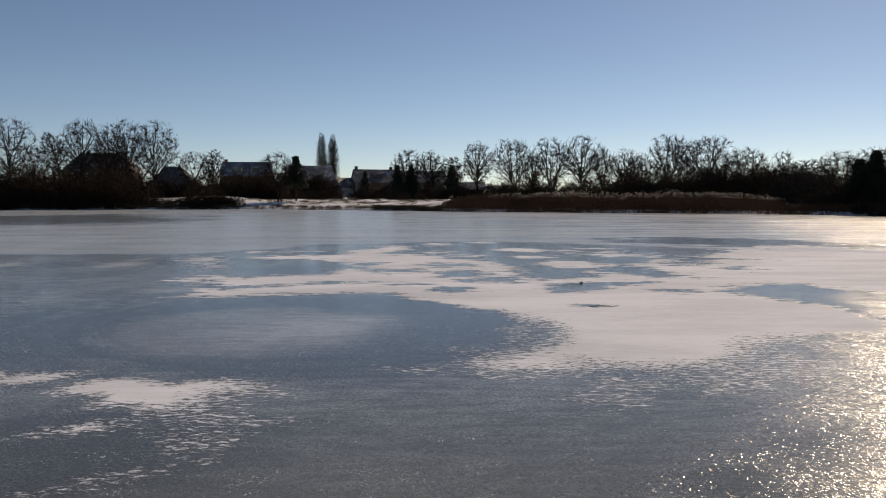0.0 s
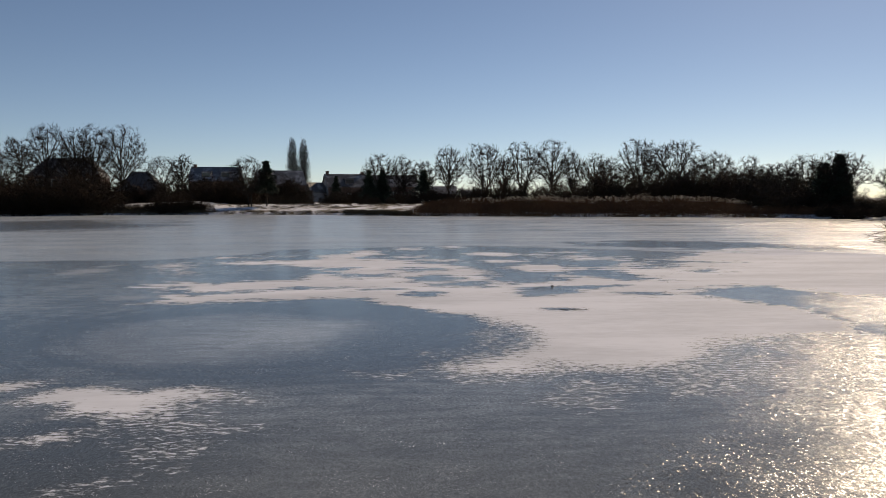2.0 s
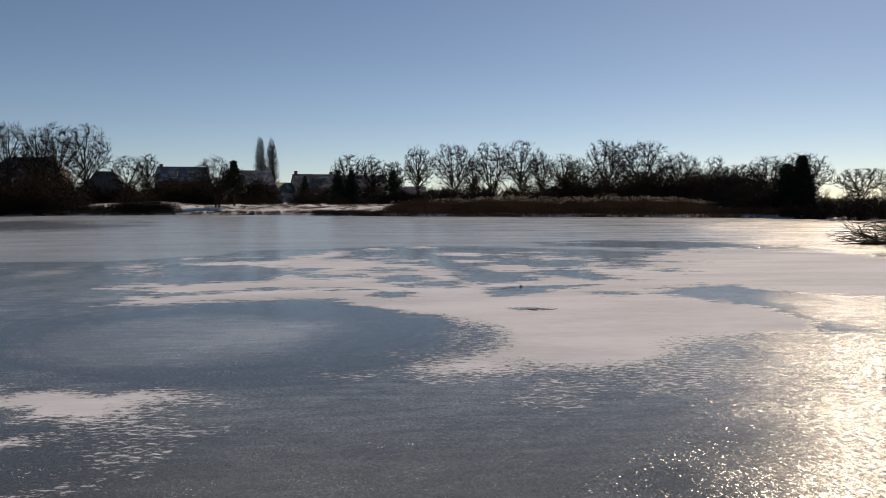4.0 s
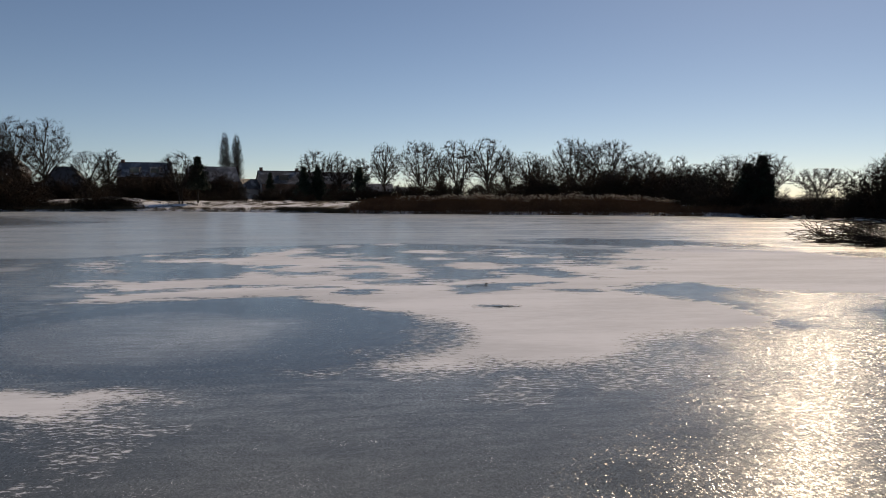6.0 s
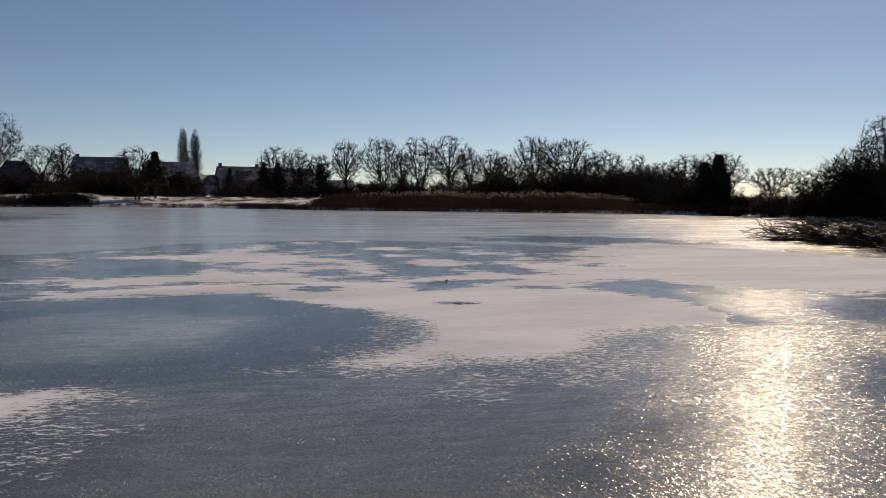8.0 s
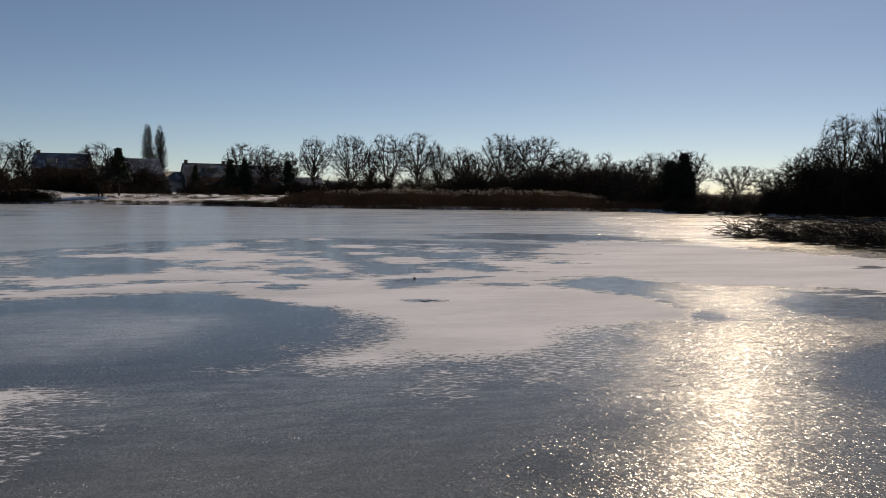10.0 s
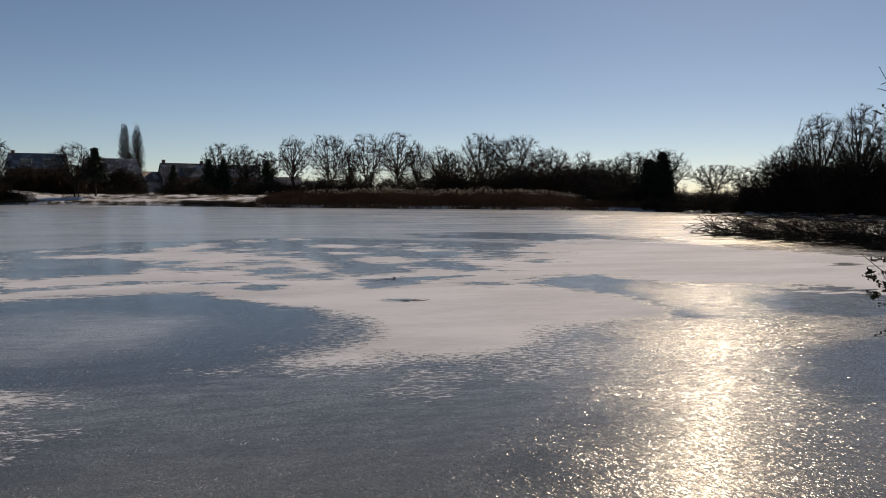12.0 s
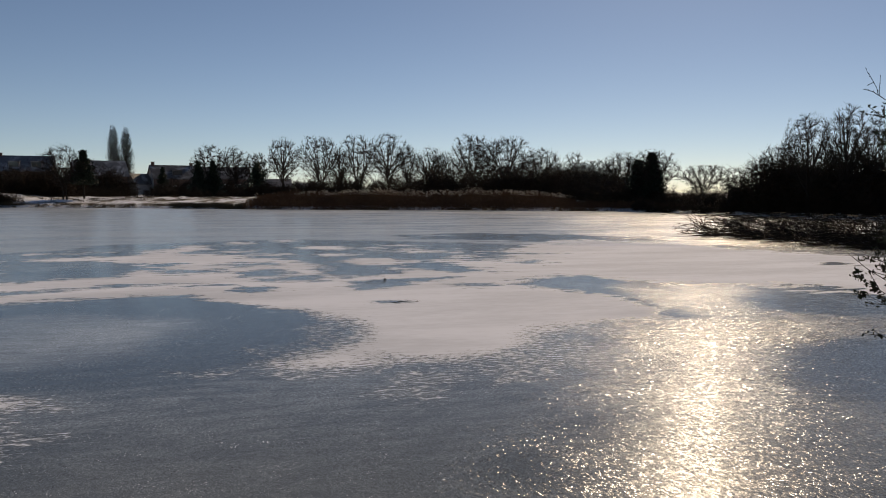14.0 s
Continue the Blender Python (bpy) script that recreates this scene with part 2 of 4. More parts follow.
# Melt pool and its clearer heart, old clear ice to the west, the dark pool far east.
POOL, POOL_HEART, POOL_SPOT = (-2.05, 11.7, 3.2, 3.6, 10), (-2.9, 11.5, 1.95, 2.2, 14), (-1.65, 11.9, 1.2, 1.3, 8)
# Near west is just darker; far west paints in the thicket's dark reflection.
WEST_ICE, NEAR_WEST, FAR_REFLECTION, FAR_EAST = (-5.2, 10.7, 1.5, 2.5, 26), (-3.1, 6.0, 1.5, 1.6, 26), (-33.0, 63.0, 11.0, 12.0, 26), (11.6, 32.5, 3.9, 3.0, -20)


def cloud(x, y, scale, octaves=4, seed=0):
    """Smooth random hills between about -1 and 1."""
    total, size = np.zeros(x.shape), 1.0
    for o in range(octaves):
        u, v = x * scale + 17.3 * seed + 5.1 * o, y * scale + 9.7 * seed - 3.3 * o
        i, j = np.floor(u).astype(np.int64), np.floor(v).astype(np.int64)
        fu, fv = u - i, v - j
        fu, fv = fu * fu * (3 - 2 * fu), fv * fv * (3 - 2 * fv)

        def corner(a, b):
            h = (a * 374761393 + b * 668265263 + (seed + o) * 974711) & 0x7FFFFFFF
            h = ((h ^ (h >> 13)) * 1274126177) & 0x7FFFFFFF
            return (h % 10007) / 5003.5 - 1

        low = corner(i, j) * (1 - fu) + corner(i + 1, j) * fu
        high = corner(i, j + 1) * (1 - fu) + corner(i + 1, j + 1) * fu
        total += (low * (1 - fv) + high * fv) * size
        scale, size = scale * 2, size * 0.5
    return total / 1.6


def blob(x, y, cx, cy, rx, ry, turn):
    """About the distance in metres inside the rim of an oval."""
    c, s = math.cos(radians(turn)), math.sin(radians(turn))
    u, v = (x - cx) * c + (y - cy) * s, -(x - cx) * s + (y - cy) * c
    return (1 - np.hypot(u / rx, v / ry)) * min(rx, ry)


def union(x, y, blobs, soft=0.2):
    total = np.full(x.shape, -60.0)
    for b in blobs:
        one = blob(x, y, *b)
        h = np.clip(soft - np.abs(total - one), 0, None) / soft
        total = np.maximum(total, one) + h * h * soft * 0.25
    return total


def ease(v, a, b):
    f = np.clip((v - a) / (b - a), 0, 1)
    return f * f * (3 - 2 * f)


def inside_of(x, y, ring):
    """Distance to a closed outline: more than 0 within it, less outside."""
    ring = np.array(ring)
    x, y = np.asarray(x, float), np.asarray(y, float)
    near, inside = np.full(x.shape, 1e9), np.zeros(x.shape, bool)
    for (ax, ay), (bx, by) in zip(ring, np.roll(ring, -1, 0)):
        f = np.clip(((x - ax) * (bx - ax) + (y - ay) * (by - ay)) / ((bx - ax) ** 2 + (by - ay) ** 2), 0, 1)
        near = np.minimum(near, np.hypot(x - ax - f * (bx - ax), y - ay - f * (by - ay)))
        cross = (ay > y) != (by > y)
        inside ^= cross & (x < (bx - ax) * (y - ay) / (by - ay + 1e-12) + ax)
    return np.where(inside, near, -near)


def most(fields):
    return functools.reduce(np.maximum, fields)


def ice_fields(x, y):
    """Snow over the ice, how far its edges fray, shreds of snow, dark ice (clear or with a painted reflection), hoar
    frost, crystal crust and rime at each place.
    """
    reach = np.hypot(x, y)
    far = ease(reach, 12, 24)
    fx = x + cloud(x, y, 1.4, 3, 2) * (0.10 + 0.35 * far) + cloud(x, y * 2.5, 1.1, 4, 17) * 0.45 * far
    fy = y + cloud(x, y, 0.9, 4, 4) * (0.08 + 0.40 * far) + cloud(x * 0.5, y, 2.2, 3, 18) * 0.30 * far
    nx, ny = x + cloud(x, y, 1.4, 3, 5) * 0.2, y + cloud(x, y, 1.4, 3, 6) * 0.2
    bare = most([inside_of(fx, fy, ring) for ring in (BARE_EYE, BARE_CHANNEL, BARE_TONGUE, BARE_EAST)] + [union(fx, fy, BARE_SMALL, 0.1), union(fx, fy, BARE_STREAKS, 0.1)])
    snow = np.minimum(np.maximum(inside_of(fx, fy, SNOW_WEST), inside_of(fx, fy, SNOW_EAST)), -bare)
    snow = most([snow, union(fx, fy, SNOW_ISLES, 0.05), inside_of(fx, fy, SNOW_DRIFT), union(fx, fy, SNOW_SMALL, 0.1)])
    ragged = union(nx, ny, SHREDS, 0.1)
    fray = 0.34 + 0.55 * far + 0.8 * ease(ragged, -0.5, 0.3)
    sx, sy = nx + cloud(x, y, 0.9, 4, 11) * 0.25, ny + cloud(x, y, 0.9, 4, 12) * 0.3
    shreds = ease(most([blob(sx, sy, *b) / min(b[2:4]) for b in SHREDS]) + cloud(x, y, 1.7, 4, 13) * 0.45, -0.9, 0.6)
    ring = ease(blob(nx, ny, *POOL), -0.5, 0.9) * ease(-blob(nx, ny, *POOL_HEART), -0.9, 0.5)
    # The far western darkness is the bank thicket's reflection, put into the ice colour.
    west, east = ease(blob(fx, fy, *FAR_REFLECTION) + cloud(x, y, 0.15, 4, 20) * 4, -6.0, 5.0), ease(blob(fx, fy, *FAR_EAST) + cloud(x * 0.35, y, 0.9, 4, 14) * 1.7, -0.9, 0.6)
    patches = ease(union(nx, ny, DARK_PATCHES, 0.2) + cloud(x, y, 1.1, 4, 15) * 0.15, -0.30, 0.40)
    dark = most([ring, 0.8 * ease(blob(fx, fy, *WEST_ICE), -1.2, 0.8), most([0.55 * west, east, 0.8 * ease(blob(nx, ny, *NEAR_WEST), -0.6, 0.8)]), 0.6 * patches])
    dark = dark - 0.55 * ease(blob(nx, ny, *POOL_SPOT), -0.4, 0.9)
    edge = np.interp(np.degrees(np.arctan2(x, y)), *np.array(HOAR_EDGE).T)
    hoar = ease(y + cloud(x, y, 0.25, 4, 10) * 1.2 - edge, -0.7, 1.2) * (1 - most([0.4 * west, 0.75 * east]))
    ripple = cloud(x, y, 1.1, 4, 16)
    crust = most([ease(inside_of(nx, ny, CRUST_NEAR) + ripple * 0.2, -0.80, 0.35), 0.9 * ease(inside_of(fx, fy, CRUST_STRIP) + ripple * 0.5, -0.5, 0.5),
                  0.9 * ease(inside_of(fx, fy, CRUST_SHORE) + ripple * 0.6, -1.5, 1.5)]) * (1 - patches) * (1 - 0.5 * ease(blob(nx, ny, *THIN_CRUST), -0.8, 0.6)) * (0.78 + 0.3 * np.clip(cloud(x, y, 0.5, 4, 19), -1, 0.7))
    rime = most([ease(union(fx, fy, RIME_PATCHES, 0.2), -0.3, 0.5), 0.26 * ease(blob(nx, ny, *POOL_HEART), -0.3, 0.5), 0.32 * ease(blob(nx, ny, *POOL_SPOT), -0.3, 0.8)])
    return snow, fray, shreds, dark, hoar, crust, rime


n = Nodes("lake_ice")


def given(name):
    node = n.t.nodes.new("ShaderNodeAttribute")
    node.attribute_name = name
    return node.outputs["Fac"]


half = (0.5, 0.5, 0.5)
flat = n.vec("MULTIPLY", n.where, (1, 1, 0))
streaky = n.vec("MULTIPLY", n.where, (0.55, 1.1, 0))
dark, hoar, crust = given("clear_and_reflected"), given("hoar"), given("crust")
reach = n.vec("LENGTH", flat)
# Snow: frayed by fine wind-cut lace near the bank, by longer streaks further out.
lace = n.noise(17.0, 8, 0.80, n.vec("MULTIPLY", n.where, (0.45, 1.0, 0)))
lace = n.math("ADD", lace, n.math("MULTIPLY", n.math("SUBTRACT", n.noise(2.6, 8, 0.72, n.vec("MULTIPLY", n.where, (0.4, 1.1, 0))), lace), n.ramp(reach, 11.0, 17.0, 0.15, 0.75)))
edge = n.math("DIVIDE", given("snow_field"), given("fray"))
edge = n.math("MAXIMUM", n.math("MINIMUM", edge, 1.8), -1.8)
lace = n.math("MULTIPLY_ADD", n.math("SUBTRACT", lace, 0.5), n.ramp(reach, 10.0, 18.0, 1.9, 2.4), 0.5)
thin = n.math("MULTIPLY_ADD", given("shreds"), 0.85, -1.0)
snow = n.ramp(n.math("MULTIPLY_ADD", n.math("MAXIMUM", edge, thin), 0.32, lace), 0.46, 0.60)
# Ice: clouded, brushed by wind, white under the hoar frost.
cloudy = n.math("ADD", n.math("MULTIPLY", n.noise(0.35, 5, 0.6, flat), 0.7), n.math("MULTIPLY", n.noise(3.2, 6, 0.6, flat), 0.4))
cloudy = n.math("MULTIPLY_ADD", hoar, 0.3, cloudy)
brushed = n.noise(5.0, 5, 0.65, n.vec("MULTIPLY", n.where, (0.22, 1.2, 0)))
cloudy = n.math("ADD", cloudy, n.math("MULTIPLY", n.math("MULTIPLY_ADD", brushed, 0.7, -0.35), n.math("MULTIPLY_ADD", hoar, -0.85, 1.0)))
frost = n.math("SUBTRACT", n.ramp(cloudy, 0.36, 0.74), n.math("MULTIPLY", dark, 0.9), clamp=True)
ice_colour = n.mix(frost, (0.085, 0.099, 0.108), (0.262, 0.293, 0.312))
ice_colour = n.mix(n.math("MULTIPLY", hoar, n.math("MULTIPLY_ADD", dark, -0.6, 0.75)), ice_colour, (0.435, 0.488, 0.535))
gritty = n.ramp(n.noise(42.0, 4, 0.75, n.vec("MULTIPLY", n.where, (0.8, 0.45, 0))), 0.35, 0.7, 0.50, 1.72)
ice_colour = n.vec("MULTIPLY", ice_colour, n.add("ShaderNodeCombineXYZ", X=gritty, Y=gritty, Z=gritty).outputs[0])
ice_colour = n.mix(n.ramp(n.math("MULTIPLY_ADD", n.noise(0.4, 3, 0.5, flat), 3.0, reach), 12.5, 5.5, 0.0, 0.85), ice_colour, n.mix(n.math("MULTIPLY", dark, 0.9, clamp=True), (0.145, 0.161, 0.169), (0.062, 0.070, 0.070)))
# Crystals: each grain a small facet with its own tilt, all of them on the crust, a few elsewhere.
grains = n.add("ShaderNodeTexVoronoi", Vector=n.vec("MULTIPLY", n.where, (1, 0.6, 0)), Scale=170.0)
plates = n.add("ShaderNodeTexVoronoi", Vector=n.vec("MULTIPLY", n.where, (1, 0.45, 0)), Scale=102.0)
coarse = n.math("GREATER_THAN", n.math("MULTIPLY_ADD", n.noise(25.0, 2, 0.5, flat), 6.0, reach), 11.5)
ridges = n.add("ShaderNodeTexVoronoi", Vector=n.vec("MULTIPLY", n.where, (1, 0.14, 0)), Scale=20.0)
pick = n.mix(coarse, grains.outputs["Color"], plates.outputs["Color"])
pick = n.mix(n.math("GREATER_THAN", n.math("MULTIPLY_ADD", n.noise(3.0, 2, 0.5, flat), 12.0, reach), 36.0), pick, ridges.outputs["Color"])
lone = n.add("ShaderNodeSeparateXYZ", Vector=pick).outputs[2]
# Grain tones: frost grains paler and darker, with the crust's sparkle painted in.
sown = n.math("FRACT", n.math("MULTIPLY", lone, 53.0))
sown = n.math("MULTIPLY", n.math("MULTIPLY", sown, sown), n.math("MULTIPLY_ADD", crust, 0.9, 0.9))
sown = n.math("ADD", sown, n.math("MULTIPLY_ADD", crust, -0.3, 0.72))
sown = n.math("ADD", 1.0, n.math("MULTIPLY", n.math("SUBTRACT", sown, 1.0), n.ramp(reach, 24.0, 14.0)))
ice_colour = n.vec("MULTIPLY", ice_colour, n.add("ShaderNodeCombineXYZ", X=sown, Y=sown, Z=sown).outputs[0])
# White specks that paint small glints into the ice colour.
dots = n.add("ShaderNodeTexVoronoi", Vector=n.vec("ADD", n.vec("MULTIPLY", n.where, (1.0, 0.6, 0)), n.vec("SCALE", n.noise(9.0, 2, 0.5, flat, True), scale=0.12)), Scale=42.0)
sized = n.math("MULTIPLY_ADD", n.noise(2.5, 3, 0.6, flat), 0.6, -0.20)
speck = n.math("LESS_THAN", dots.outputs["Distance"], sized)
ice_colour = n.mix(n.math("MULTIPLY", speck, 0.8), ice_colour, (0.82, 0.83, 0.85))
# Old refreeze lines round the melt hole, a dark seam where the hoar frost begins, and flecks of rime.
hole = n.t.nodes.new("ShaderNodeMapping")
hole.vector_type = "TEXTURE"
n.put(hole.inputs["Vector"], n.vec("ADD", flat, n.vec("SCALE", n.noise(0.6, 3, 0.5, flat, True), scale=0.35)))
hole.inputs["Location"].default_value, hole.inputs["Scale"].default_value = (-1.85, 12.4, 0), (3.6, 3.6, 1)
away = n.vec("LENGTH", hole.outputs[0])
lines = n.math("SINE", n.math("MULTIPLY", away, 46.0))
lines = n.math("MULTIPLY", n.ramp(lines, 0.2, 1.0), n.math("MULTIPLY", n.ramp(away, 0.55, 0.85), n.ramp(away, 1.25, 1.0)))
seam = n.math("MULTIPLY", n.math("MULTIPLY", hoar, n.math("SUBTRACT", 1.0, hoar)), 2.6)
ice_colour = n.mix(n.math("ADD", n.math("MULTIPLY", lines, 0.6), seam, clamp=True), ice_colour, (0.07, 0.08, 0.09))
drawn = n.noise(0.55, 7, 0.72, n.vec("MULTIPLY", n.where, (0.14, 1.0, 0)))
rime = n.math("MULTIPLY", n.ramp(n.math("MULTIPLY_ADD", n.noise(2.6, 6, 0.7, streaky), 0.3, n.math("MULTIPLY", drawn, 0.7)), 0.47, 0.57), n.math("MULTIPLY", hoar, 0.9))
eastward = n.ramp(n.add("ShaderNodeSeparateXYZ", Vector=n.where).outputs[0], -12.0, 18.0, 0.25, 1.0)
rime = n.math("MULTIPLY", rime, eastward)
swept = n.math("MULTIPLY", n.ramp(drawn, 0.47, 0.38), n.math("MULTIPLY", n.math("MULTIPLY", hoar, eastward), 0.55))
ice_colour = n.mix(swept, ice_colour, (0.16, 0.175, 0.19))
rime = n.math("MAXIMUM", rime, n.math("MULTIPLY", given("rime"), 0.6))
ice_colour = n.mix(rime, ice_colour, (0.66, 0.68, 0.70))
banded = n.math("MULTIPLY_ADD", n.noise(0.55, 4, 0.6, n.vec("MULTIPLY", n.where, (0.3, 1.0, 0))), 0.75, n.math("MULTIPLY", n.noise(6.0, 5, 0.6, streaky), 0.25))
tilt = n.vec("SUBTRACT", pick, half)
skew = n.add("ShaderNodeSeparateXYZ", Vector=n.vec("SUBTRACT", n.vec("FRACTION", n.vec("SCALE", pick, scale=37.0)), half))
tilt = n.vec("ADD", n.vec("MULTIPLY", tilt, (1, 1, 0)), n.add("ShaderNodeCombineXYZ", X=skew.outputs[0], Y=skew.outputs[1]).outputs[0])
# Grains grow in clumps that share a tilt.
clumps = n.add("ShaderNodeTexVoronoi", Vector=n.vec("ADD", n.vec("MULTIPLY", n.where, (1, 0.5, 0)), n.vec("SCALE", n.noise(30.0, 2, 0.5, flat, True), scale=0.02)), Scale=64.0)
shared = n.vec("SUBTRACT", clumps.outputs["Color"], half)
tilt = n.vec("ADD", n.vec("SCALE", tilt, scale=0.62), n.vec("MULTIPLY", shared, (1.3, 1.3, 0)))
lit = n.math("LESS_THAN", lone, n.math("MULTIPLY_ADD", crust, 0.94, 0.06))
steep = n.math("MULTIPLY", n.math("MULTIPLY_ADD", lit, 0.22, 0.03), n.ramp(reach, 25.0, 45.0, 1.0, 1.6))
facet = n.vec("SCALE", tilt, scale=n.math("MULTIPLY", steep, n.math("MULTIPLY_ADD", snow, -0.75, 1.0)))
waves = n.math("ADD", n.math("MULTIPLY", n.noise(1.6, 5, 0.6, flat), 0.5), n.math("MULTIPLY", n.noise(22.0, 5, 0.65, flat), 0.16))
relief = n.math("MULTIPLY_ADD", snow, 0.25, waves)
bumped = n.bump(relief, n.math("MULTIPLY", n.ramp(reach, 30.0, 9.0, 0.2, 1.0), 0.18), 0.05)
normal = n.vec("NORMALIZE", n.vec("ADD", bumped, facet))
laid = n.math("MULTIPLY", n.math("SUBTRACT", n.math("FRACT", n.math("MULTIPLY_ADD", lone, 0.45, n.math("MULTIPLY", n.add("ShaderNodeSeparateXYZ", Vector=clumps.outputs["Color"]).outputs[2], 7.0))), 0.5), 0.32)
glaze = n.vec("NORMALIZE", n.vec("ADD", bumped, n.vec("SCALE", (0.53, 0.848, 0.0), scale=laid)))
bare = n.math("SUBTRACT", 1.0, snow)
gloss = n.math("MULTIPLY_ADD", crust, 0.07, 0.16)
gloss = n.math("MAXIMUM", n.math("MULTIPLY_ADD", snow, 0.55, gloss), n.math("MULTIPLY", hoar, n.ramp(n.noise(0.35, 5, 0.6, flat), 0.35, 0.65, 0.19, 0.27)))
shine = n.math("SUBTRACT", n.math("MULTIPLY_ADD", snow, -0.23, 0.27), n.math("MULTIPLY", n.math("MULTIPLY", hoar, n.math("SUBTRACT", 1.0, crust)), n.ramp(n.noise(0.9, 5, 0.6, flat), 0.38, 0.6, 0.04, 0.10)), clamp=True)
snow_colour = n.mix(n.ramp(banded, 0.36, 0.62), (0.64, 0.677, 0.75), (0.825, 0.865, 0.955))
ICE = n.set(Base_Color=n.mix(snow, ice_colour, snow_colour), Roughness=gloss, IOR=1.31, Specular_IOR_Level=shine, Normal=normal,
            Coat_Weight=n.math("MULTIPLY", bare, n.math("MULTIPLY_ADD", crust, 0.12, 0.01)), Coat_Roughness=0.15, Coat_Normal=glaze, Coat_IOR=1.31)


# ---- building helpers ----
def mesh_of(name, verts, faces, material, smooth=False):
    me = bpy.data.meshes.new(name)
    me.from_pydata(np.asarray(verts, float).tolist(), [], [list(f) for f in faces])
    me.materials.append(material)
    if smooth:
        me.polygons.foreach_set("use_smooth", [True] * len(me.polygons))
    me.update()
    return me


def part(name, data, parent, label="", material=None):
    """Links a mesh or a bmesh as one object under a thing or a part."""
    if isinstance(data, bmesh.types.BMesh):
        me = bpy.data.meshes.new(name)
        data.to_mesh(me)
        data.free()
        me.materials.append(material)
        data = me
    ob = new(name, data)
    ob.parent = parent
    return tagged(ob, label)


def tubes(segments, sides):
    """Tapered tubes for an N x 8 table of x, y, z, x, y, z, radius, radius."""
    s = np.asarray(segments, float).reshape(-1, 8)
    a, b = s[:, :3], s[:, 3:6]
    d = (b - a) / np.maximum(np.linalg.norm(b - a, axis=1, keepdims=True), 1e-6)
    side = np.where(np.abs(d[:, 2:3]) > 0.9, [[1.0, 0, 0]], [[0, 0, 1.0]])
    u = np.cross(d, side)
    u /= np.maximum(np.linalg.norm(u, axis=1, keepdims=True), 1e-6)
    v = np.cross(d, u)
    ang = np.arange(sides) * 2 * np.pi / sides
    round_ = u[:, None] * np.cos(ang)[None, :, None] + v[:, None] * np.sin(ang)[None, :, None]
    verts = np.concatenate([a[:, None] + round_ * s[:, 6, None, None], b[:, None] + round_ * s[:, 7, None, None]], 1).reshape(-1, 3)
    base = (np.arange(len(s)) * 2 * sides)[:, None]
    k = np.arange(sides)
    k2 = (k + 1) % sides
    faces = np.stack([base + k, base + k2, base + sides + k2, base + sides + k], -1).reshape(-1, 4)
    return verts, faces


def spikes(segments):
    """Three-sided points for fine twigs that end in a tip."""
    s = np.asarray(segments, float).reshape(-1, 8)
    v, _ = tubes(s, 3)
    v = v.reshape(-1, 6, 3)
    verts = np.concatenate([v[:, :3], s[:, None, 3:6]], 1).reshape(-1, 3)
    base = (np.arange(len(s)) * 4)[:, None, None]
    return verts, (base + np.array([[0, 1, 3], [1, 2, 3], [2, 0, 3]])).reshape(-1, 3)


def join_geo(pieces):
    verts, faces, off = [], [], 0
    for v, f in pieces:
        verts.append(v)
        faces.append(f + off)
        off += len(v)
    return np.concatenate(verts), np.concatenate(faces)


def leaves(centres, size, rng, droop=0.0, narrow=0.5):
    """A small pointed four-cornered leaf at each centre, turned at random."""
    c = np.asarray(centres, float)
    d = rng.normal(size=c.shape)
    d[:, 2] = d[:, 2] * 0.7 - droop
    d /= np.linalg.norm(d, axis=1, keepdims=True)
    e = np.cross(d, rng.normal(size=c.shape))
    e /= np.linalg.norm(e, axis=1, keepdims=True)
    s = size * rng.uniform(0.6, 1.3, (len(c), 1))
    verts = np.stack([c - d * s, c + e * s * narrow, c + d * s, c - e * s * narrow], 1).reshape(-1, 3)
    return verts, np.arange(len(c) * 4).reshape(-1, 4)


def turned(d, angle, rng):
    """d turned by an angle, in degrees, to a random side."""
    side = d.cross(Vector((rng.normal(), rng.normal(), rng.normal())))
    if side.length < 1e-4:
        side = Vector((1, 0, 0))
    return (Matrix.Rotation(radians(angle), 3, side.normalized()) @ d).normalized()


def limb(out, rng, p, d, length, r, level, last, rise, wobble, kids):
    """One branch in steps, with smaller branches from its joints; out[level] takes the pieces."""
    steps = 4 if level < 2 else (3 if level < last else 1)
    for i in range(steps):
        d = (d + Vector((rng.normal(), rng.normal(), rng.normal())) * wobble + Vector((0, 0, rise))).normalized()
        q = p + d * (length / steps)
        ra, rb = r * (1 - 0.7 * i / steps), r * (1 - 0.7 * (i + 1) / steps)
        out[level].append((*p, *q, ra, rb))
        p = q
        if level < last:
            for _ in range(kids[level]):
                limb(out, rng, p, turned(d, rng.uniform(18, 50), rng), length * rng.uniform(0.40, 0.66), rb * 0.62, level + 1, last, rise, wobble, kids)


def unit(v):
    return v / np.maximum(np.linalg.norm(v, axis=-1, keepdims=True), 1e-6)


def arcs(start, way, end, steps, lift):
    """Branches that leave start along a way and bend towards their end: their joints and the way of each step."""
    long = np.linalg.norm(end - start, axis=1, keepdims=True)
    turn = start + way * long * 0.45 + [0, 0, 1] * long * lift
    f = np.linspace(0, 1, steps + 1)[None, :, None]
    joints = (1 - f) ** 2 * start[:, None] + 2 * f * (1 - f) * turn[:, None] + f * f * end[:, None]
    return joints, unit(np.diff(joints, axis=1))


